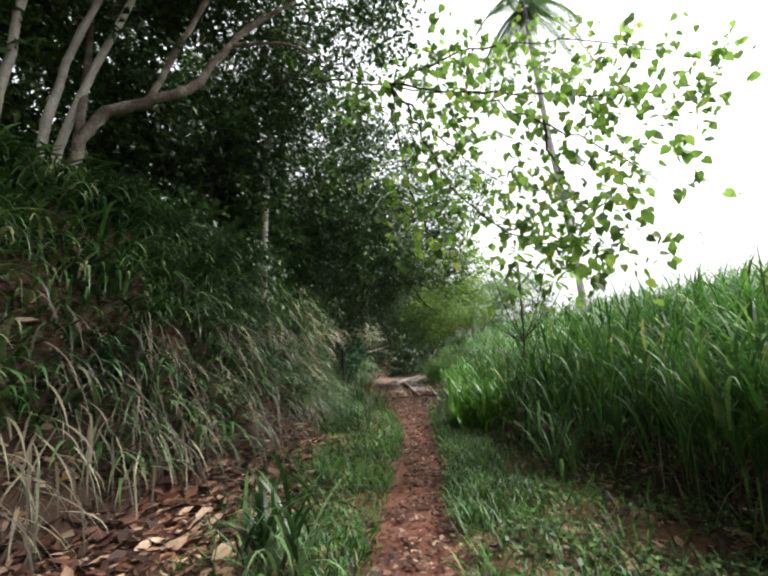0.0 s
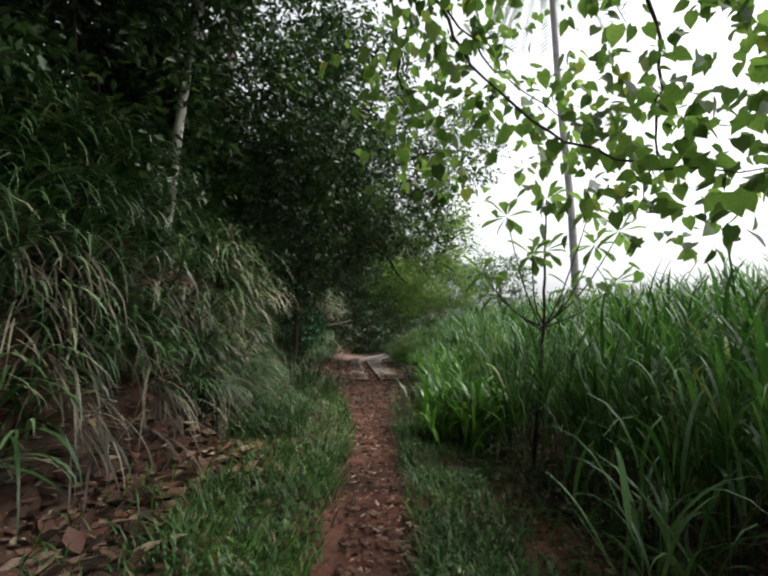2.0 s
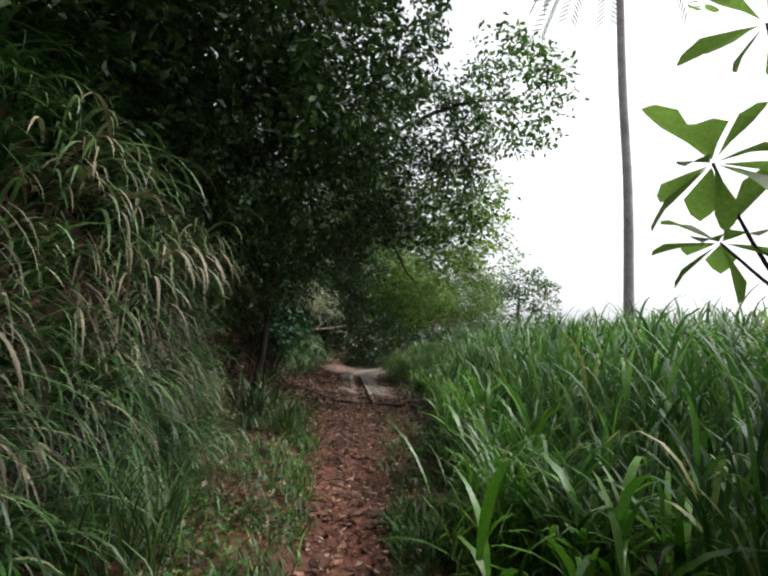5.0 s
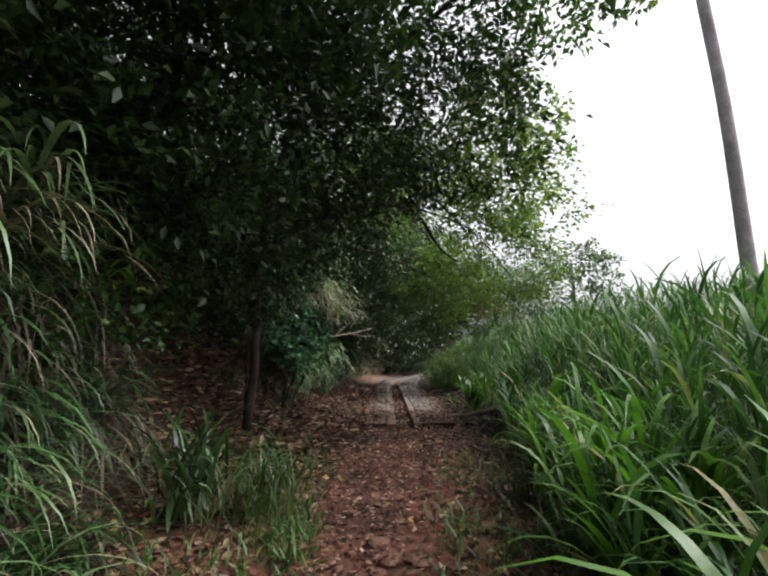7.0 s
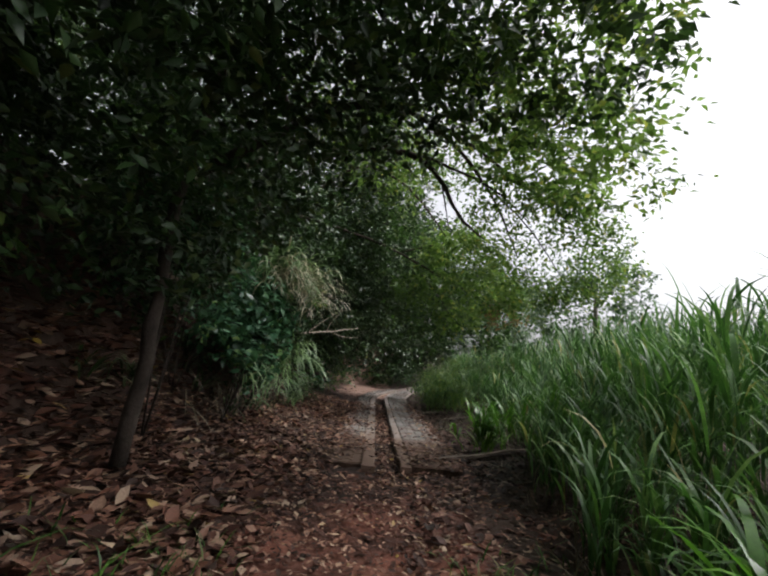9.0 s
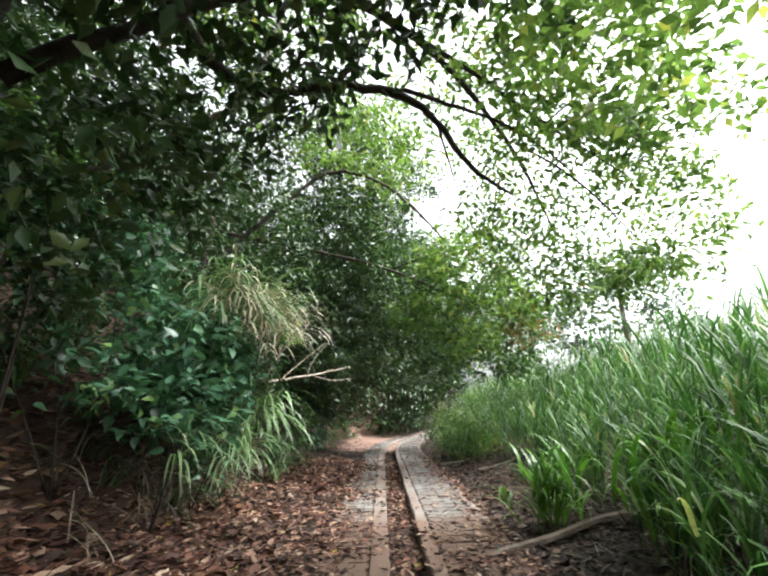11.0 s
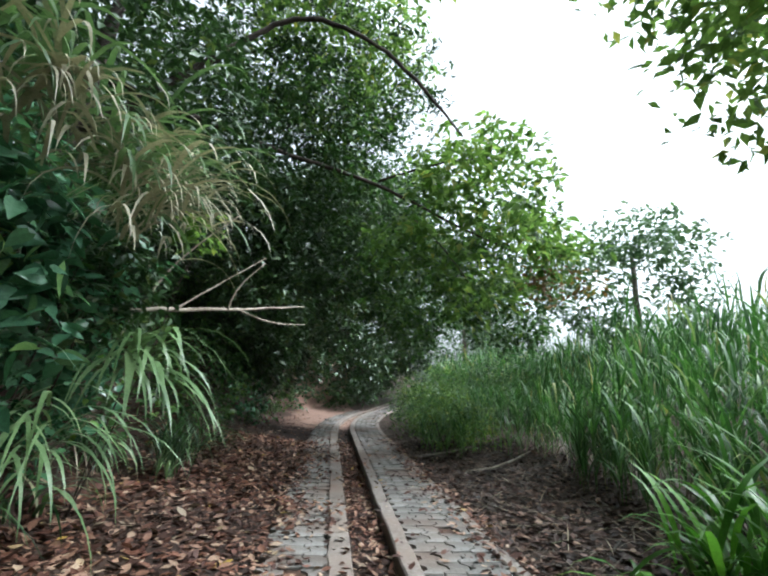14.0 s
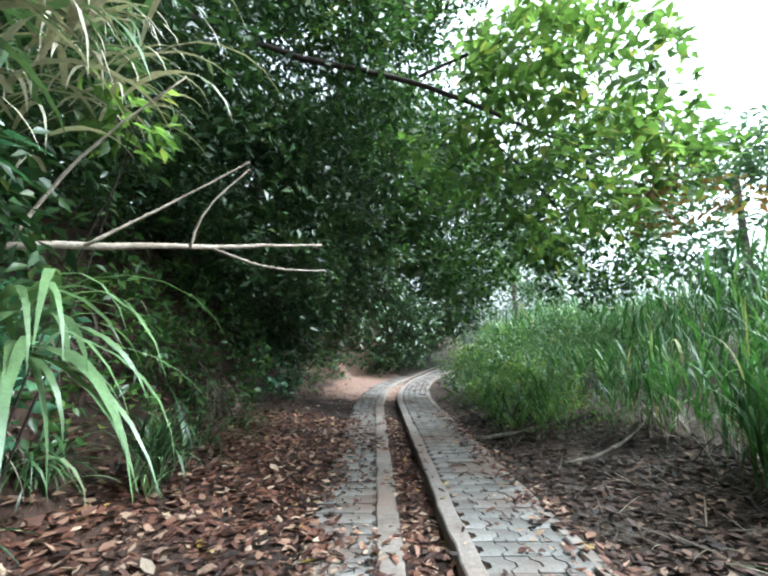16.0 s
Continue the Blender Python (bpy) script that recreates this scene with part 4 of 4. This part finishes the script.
# tree over the end of the dirt path
# leaf tones paint the light: dark bank side, light leaves towards the sky
tree("tree", (-1.45, 15.7, 0.25), ([(-1.35, 15.7, 1.4), (-1.5, 15.9, 3.0), (-1.0, 16.0, 5.5)], [0.08, 0.065, 0.06, 0.05]),
     [([(-1.2, 15.9, 3.2), (0.2, 16.4, 4.6), (1.2, 17.2, 4.9), (2.4, 18.2, 4.2), (3.0, 18.9, 3.4)], [0.06, 0.05, 0.035, 0.022, 0.01]),
      ([(-1.00, 16.00, 5.00), (-0.56, 17.60, 4.25), (0.25, 17.60, 4.54), (1.13, 17.60, 4.45), (1.45, 17.60, 4.11), (1.74, 17.60, 3.52), (2.12, 17.60, 3.26)], [0.07, 0.06, 0.055, 0.045, 0.035, 0.025, 0.01]),
      ([(0.50, 17.60, 4.53), (0.77, 17.60, 5.00), (1.02, 17.60, 5.57)], [0.04, 0.035, 0.03]),
      ([(-1.0, 16.0, 5.3), (0.8, 14.8, 6.0), (2.0, 13.8, 6.4), (3.1, 13.3, 6.2)], [0.05, 0.04, 0.03, 0.012]),
      ([(0.2, 16.4, 4.6), (1.6, 17.6, 4.9), (2.8, 18.3, 4.5), (3.8, 18.5, 3.9)], [0.035, 0.028, 0.018, 0.008]),
      ([(1.13, 17.6, 4.45), (1.7, 17.7, 4.3), (2.3, 17.8, 4.15), (2.9, 18.0, 3.7)], [0.026, 0.021, 0.016, 0.007]),
      ([(1.45, 17.6, 4.1), (1.55, 17.7, 3.75), (1.62, 17.7, 3.4)], [0.014, 0.01, 0.005]),
      ([(2.4, 18.2, 4.2), (2.9, 17.9, 3.6), (3.3, 17.8, 2.9)], [0.016, 0.011, 0.005]),
      ([(2.8, 18.3, 4.5), (3.3, 18.2, 4.9), (3.9, 18.1, 5.0)], [0.014, 0.011, 0.005])],
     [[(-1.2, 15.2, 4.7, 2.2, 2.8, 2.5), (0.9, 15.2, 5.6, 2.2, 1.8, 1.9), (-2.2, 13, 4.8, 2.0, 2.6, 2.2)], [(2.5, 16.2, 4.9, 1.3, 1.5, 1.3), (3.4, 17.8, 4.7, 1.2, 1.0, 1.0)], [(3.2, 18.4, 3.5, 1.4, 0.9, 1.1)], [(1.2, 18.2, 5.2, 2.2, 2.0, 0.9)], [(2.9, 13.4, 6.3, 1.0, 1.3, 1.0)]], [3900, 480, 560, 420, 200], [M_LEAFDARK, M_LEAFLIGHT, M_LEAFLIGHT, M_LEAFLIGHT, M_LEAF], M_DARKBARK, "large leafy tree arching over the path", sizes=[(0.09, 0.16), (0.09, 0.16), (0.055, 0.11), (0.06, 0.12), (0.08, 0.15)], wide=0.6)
tree("tree", (-2.6, 10.6, 3.0), ([(-2.4, 10.7, 5), (-2.2, 10.9, 8)], [0.14, 0.11, 0.06]), [([(-2.4, 10.7, 5), (-1.2, 11, 6.2), (0.0, 11.4, 6.8)], [0.07, 0.05, 0.02])],
     [[(-1.9, 10.4, 6.0, 2.2, 2.8, 2.8), (-0.3, 12.2, 6.2, 1.7, 2.2, 2.2), (-2.8, 7.5, 6.5, 1.8, 2.4, 2.2)]], [3800], M_LEAFDARK, M_BARK, "dark leafy tree standing on the bank", size=(0.09, 0.16), wide=0.6)
# tree with the arching limb over the paved track
# dark leaves stand for the shaded back, light ones for the backlit lobe
tree("tree", (-2.9, 22.4, 2.9), ([(-2.7, 22.5, 4.2), (-2.6, 22.8, 7)], [0.16, 0.12, 0.07]),
     [([(-2.7, 22.5, 4.2), (-1.4, 22.8, 5.6), (-0.6, 22.85, 6.4), (0.0, 22.8, 6.65), (0.8, 22.8, 6.4), (1.6, 22.7, 5.7), (2.25, 22.65, 4.8)], [0.07, 0.055, 0.042, 0.038, 0.034, 0.028, 0.014]),
      ([(-2.6, 22.8, 5.2), (-0.6, 24.8, 5.4), (1.2, 23.9, 4.6), (2.2, 23.8, 4.0), (3.4, 23.7, 3.5)], [0.05, 0.042, 0.032, 0.022, 0.01]),
      ([(1.2, 23.9, 4.6), (2.0, 23.5, 4.8), (2.9, 23.3, 4.9)], [0.022, 0.016, 0.008]),
      ([(1.8, 23.9, 4.0), (2.3, 23.6, 3.4), (2.6, 23.5, 2.9)], [0.016, 0.011, 0.006])],
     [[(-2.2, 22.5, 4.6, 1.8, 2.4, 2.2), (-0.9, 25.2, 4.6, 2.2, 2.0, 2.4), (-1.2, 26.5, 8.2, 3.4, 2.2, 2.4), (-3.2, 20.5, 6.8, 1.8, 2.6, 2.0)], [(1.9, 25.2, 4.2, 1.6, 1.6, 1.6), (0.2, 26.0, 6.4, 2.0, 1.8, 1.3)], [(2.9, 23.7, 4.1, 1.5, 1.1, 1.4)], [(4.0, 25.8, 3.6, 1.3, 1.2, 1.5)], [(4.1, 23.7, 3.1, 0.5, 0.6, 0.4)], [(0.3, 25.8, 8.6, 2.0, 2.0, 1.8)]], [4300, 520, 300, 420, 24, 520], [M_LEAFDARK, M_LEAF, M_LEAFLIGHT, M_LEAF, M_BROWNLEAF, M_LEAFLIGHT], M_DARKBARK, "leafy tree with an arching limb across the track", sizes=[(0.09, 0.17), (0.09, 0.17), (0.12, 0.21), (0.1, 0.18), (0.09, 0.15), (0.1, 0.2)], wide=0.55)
# dark leaves on these two put the closed canopy's shade into the colour
tree("tree", (-2.6, 30, 2.4), ([(-2.4, 30, 5), (-2.0, 30, 8)], [0.16, 0.12, 0.08]), [],
     [[(-1.4, 29.5, 4.0, 2.2, 3.0, 3.2), (0.6, 31, 6.0, 2.6, 3, 2.4)], [(2.8, 30.0, 4.4, 1.7, 2.0, 1.9)]], [3600, 800], [M_LEAFDARK, M_LEAF], M_BARK, "dense green tree closing over the track", size=(0.12, 0.22), wide=0.55, spread=0.35, shape=(LEAF2, LEAF2_F))
tree("tree", (0.6, 41.5, 2.0), ([(0.6, 41.5, 4), (0.7, 41, 8)], [0.2, 0.15, 0.1]), [],
     [[(0.0, 40.0, 3.2, 3.2, 2.5, 3.4), (2.4, 44, 4.5, 4, 3, 4.2), (-3, 37, 4, 3, 3, 4.5), (0.0, 35.5, 8.5, 4.2, 4.0, 1.6)]], [5600], M_LEAFDARK, M_BARK, "dense green tree behind the bend", size=(0.18, 0.3), wide=0.6, spread=0.45, shape=(LEAF2, LEAF2_F))
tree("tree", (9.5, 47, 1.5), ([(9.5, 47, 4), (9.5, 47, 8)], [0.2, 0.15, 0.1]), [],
     [[(8.5, 46, 5, 4.5, 3, 4.5)]], [1000], M_LEAFHAZE, M_BARK, "hazy green tree beyond the bend", size=(0.18, 0.3), wide=0.6, spread=0.6, shape=(LEAF2, LEAF2_F))
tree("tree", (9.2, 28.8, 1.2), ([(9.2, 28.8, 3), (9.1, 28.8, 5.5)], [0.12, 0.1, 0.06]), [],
     [[(8.9, 28.6, 4.4, 2.1, 1.8, 2.2)]], [420], M_LEAFHAZE, M_BARK, "green tree in the grass field, paled for haze", size=(0.14, 0.24), wide=0.6, spread=0.4, shape=(LEAF2, LEAF2_F))
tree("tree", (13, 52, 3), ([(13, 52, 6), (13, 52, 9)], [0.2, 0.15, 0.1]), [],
     [[(13, 52, 7, 3.5, 3, 4)]], [500], M_LEAFHAZE, M_BARK, "distant hazy green tree beyond the grass field", size=(0.2, 0.35), wide=0.6, spread=0.7, shape=(LEAF2, LEAF2_F))
for k, (sx, sy, r, mat) in enumerate(((3.1, 26.6, 0.75, M_LEAFLIGHT), (3.2, 28.4, 0.95, M_LEAF), (3.5, 30.6, 1.0, M_LEAFLIGHT), (3.9, 33.2, 1.1, M_LEAF), (5.0, 36.5, 1.3, M_LEAFLIGHT), (4.9, 29.5, 1.2, M_LEAF), (6.6, 33.5, 1.5, M_LEAF))):
    z = float(ground_z(sx, sy))
    shrub((sx, sy), [(sx, sy, z + r * 0.6, r, r * 1.2, r * 0.75), (sx + r * 0.5, sy + r * 0.7, z + r * 0.95, r * 0.6, r * 0.7, r * 0.8), (sx + r * 0.7, sy - r * 0.8, z + r * 0.5, r * 0.6, r * 0.8, r * 0.7)], int(300 * r), mat, "light green leafy bush beside the paved track", (0.07, 0.14), 4, 0.35, 0.3)
for gx, gy, gh in ((3.0, 25.6, 0.75), (2.9, 27.3, 0.9), (3.0, 29.2, 0.9), (3.5, 26.3, 1.15), (3.7, 28.6, 1.2), (3.9, 24.6, 1.2)):
    grass_clump((gx, gy), 18, gh, "light green slender grass clump beside the paved track", M_GRASS, (0.014, 0.03), 0.22, (0.35, 0.7))
# sapling with whorls of long leaves
sap = empty_thing("sapling", (2.1, 7.2, float(ground_z(2.1, 7.2)) - 0.02), "slim sapling with whorls of glossy green leaves", "sapling")
TIPS = [(2.35, 7.3, 3.0), (1.85, 7.2, 2.75), (2.9, 7.3, 2.5), (1.55, 7.1, 2.1), (2.3, 7.25, 2.4), (3.2, 7.4, 2.1), (2.6, 7.3, 2.0), (2.75, 7.1, 2.85), (3.15, 7.2, 2.65), (2.05, 7.0, 2.3), (1.75, 7.3, 1.9)]
child(sap, "stem", tube([(2.1, 7.2, 0.0), (2.2, 7.22, 0.9), (2.27, 7.24, 1.62), (2.3, 7.25, 2.4), (2.35, 7.3, 3.0)], [0.022, 0.02, 0.016, 0.011, 0.006], 6), M_DARKBARK)
for tip in TIPS:
    if tip[0] not in (2.35, 2.3):
        child(sap, "twig", tube([(2.26, 7.24, 1.5 + 0.1 * rng.random()), ((2.26 + tip[0]) / 2, 7.24, 1.55 + (tip[2] - 1.55) * 0.3), tip], [0.011, 0.008, 0.005], 5), M_DARKBARK)
    k = 11
    a = np.arange(k) * 2.4 + rng.normal(0, 0.35, k)
    el = np.linspace(-1.0, 0.9, k) + rng.normal(0, 0.2, k)
    d = np.stack([np.cos(a) * np.cos(el), np.sin(a) * np.cos(el), np.sin(el)], -1)
    ln = rng.uniform(0.19, 0.3, k)
    for q in range(k):
        child(sap, "leaf", scatter(OBOVATE, OBOVATE_F, np.array([tip]) + d[q:q + 1] * 0.02, d[q:q + 1], np.array([[0.0, 0.0, 1.0]]) - 0.3 * d[q:q + 1], np.array([[ln[q] * 0.6, ln[q], ln[q]]])), M_LEAFLIGHT)

tree("slender_tree", (-3.3, 18.0, 3.0), ([(-2.85, 18.20, 3.70), (-2.27, 18.20, 3.97), (-1.51, 18.20, 4.29), (-0.88, 18.20, 4.61), (-0.51, 18.20, 4.93), (-0.20, 18.40, 6.60)], [0.07, 0.06, 0.055, 0.05, 0.045, 0.04, 0.02]), [], [[(-0.3, 18.6, 6.9, 1.2, 1.2, 0.8)]], [160], M_LEAF, M_BARK, "grey-barked slender tree leaning out of the bank")
shrub((-1.5, 21.4), [(-0.70, 21.4, 2.71, 0.25, 0.25, 0.18)], 12, M_LEAFLIGHT, "yellow-green leafy sprig growing out of the bank", (0.09, 0.15), 2, 0.5, 0.15, 7, stem_r=0.008)

# ---------------------------------------------------------------- palm
palm = empty_thing("palm_tree", (8.1, 17.6, float(ground_z(8.1, 17.6)) - 0.05), "tall palm with a slim grey trunk above the grass", "palm tree")
child(palm, "trunk", tube([(8.1, 17.6, 0.8), (8.0, 17.6, 4), (7.85, 17.5, 7), (7.5, 17.5, 10), (7.25, 17.5, 16.3)], [0.16, 0.14, 0.125, 0.115, 0.1], 12, 0.01, 0.0), M_PALMBARK)
for k in range(16):
    a = k * 0.571 * 2
    top = np.array((7.25, 17.5, 16.3))
    s = np.linspace(0, 1, 40)
    el = 0.7 - 0.5 * (k % 3)
    rib = top + np.stack([np.cos(a) * 2.3 * s, np.sin(a) * 2.3 * s, 2.3 * (s * math.sin(el) - 1.25 * s ** 2)], -1)
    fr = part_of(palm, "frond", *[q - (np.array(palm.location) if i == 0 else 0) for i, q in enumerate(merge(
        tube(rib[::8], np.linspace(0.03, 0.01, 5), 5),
        *[scatter(LEAF, LEAF_F, rib[2:], np.tile([math.cos(a) * 0.5 - sgn * math.sin(a), math.sin(a) * 0.5 + sgn * math.cos(a), -0.5], (38, 1)), np.tile([0.0, 0, 1.0], (38, 1)), np.tile([0.05, 0.55, 0.3], (38, 1))) for sgn in (-1, 1)]))], M_LEAFHAZE)

# ---------------------------------------------------------------- dead branch, plank, fallen sticks
shrub((-1.75, 20.4), [(-1.2, 20.5, 2.0, 0.4, 0.6, 0.5)], 130, M_LEAFDARK, "dark leafy creeper round a dead branch", (0.07, 0.13), 3, 0.55, 0.22, stem_r=0.01)
db = empty_thing("dead_branch", (-0.95, 20.9, 1.85), "bare pale dead branch sticking out from the bank", "branch")
child(db, "limb", tube([(-1.9, 20.3, 1.75), (-0.95, 20.9, 1.85), (-0.3, 21.6, 2.0), (0.26, 22.4, 2.2)], [0.022, 0.02, 0.016, 0.008], 7), M_DEADWOOD)
for pts in ([(-0.75, 21.1, 1.9), (-0.5, 21.4, 2.2), (-0.1, 21.6, 2.55)], [(-0.95, 20.9, 1.87), (-0.8, 21.0, 2.3), (-0.3, 21.1, 2.8)], [(-0.4, 21.5, 1.98), (-0.35, 21.5, 2.2), (-0.1, 21.6, 2.5)], [(-0.3, 21.6, 1.99), (0.0, 21.9, 1.9), (0.3, 22.3, 1.98)], [(-1.0, 20.9, 1.85), (-1.2, 21.0, 1.4), (-1.5, 21.1, 1.0)]):
    child(db, "twig", tube(pts, [0.01, 0.008, 0.005], 5), M_DEADWOOD)


def plank(a, b, w, h, label, name="plank"):
    a, b = Vector(a), Vector(b)
    n = 14
    d = (b - a).normalized()
    s = d.cross(Vector((0, 0, 1))).normalized()
    u = s.cross(d)
    vs, k = [], 0
    for i in range(n):
        c = a + (b - a) * (i / (n - 1)) + u * (0.012 * math.sin(i * 0.9)) + s * rng.normal(0, 0.006)
        for cx, cz in ((-0.5, -0.5), (-0.5, 0.35), (-0.4, 0.5), (0.4, 0.5), (0.5, 0.35), (0.5, -0.5)):
            vs.append(c + s * cx * w + u * cz * h)
    f = []
    for i in range(n - 1):
        for j in range(6):
            p, q = i * 6 + j, i * 6 + (j + 1) % 6
            f += [(p, q, q + 6), (p, q + 6, p + 6)]
    f += [(0, j + 1, j) for j in range(1, 5)] + [((n - 1) * 6, (n - 1) * 6 + j, (n - 1) * 6 + j + 1) for j in range(1, 5)]
    ob = thing(name, np.array(vs), np.array(f), M_TIMBER, False)
    return tagged(ob, label, "plank", "old planks")


plank((1.78, 18.41, 0.06), (3.59, 19.31, 0.24), 0.08, 0.045, "weathered grey timber plank lying on red earth")


def fallen_branch(pts, r):
    p = [(x, y, float(ground_z(x, y)) + 0.03) for x, y, _ in pts]
    ob = thing("fallen_branch", *tube(p, np.linspace(r, r * 0.5, len(p)), 7), M_BARK)
    return tagged(ob, "weathered grey branch lying on leaf litter", "branch", "fallen branches")


fallen_branch([(2.14, 25.71, 0.12), (2.71, 25.76, 0.12), (3.48, 26.00, 0.12)], 0.04)
fallen_branch([(2.79, 24.03, 0.12), (3.41, 24.16, 0.12), (4.62, 25.34, 0.12)], 0.03)
for _ in range(50):
    x, y, a = rng.uniform(2.4, 4.2), rng.uniform(18.5, 27), rng.uniform(0, 3.1)
    d = rng.uniform(0.15, 0.4)
    pts = [(x + d * u * math.cos(a), y + d * u * math.sin(a) + 0.04 * u * u, float(ground_z(x, y)) + 0.03) for u in (-1, 0, 1)]
    tagged(thing("fallen_twig", *tube(pts, [0.006, 0.005, 0.002], 5), M_TIMBER), "thin dry twig lying on leaf litter", "twig", "fallen twigs")
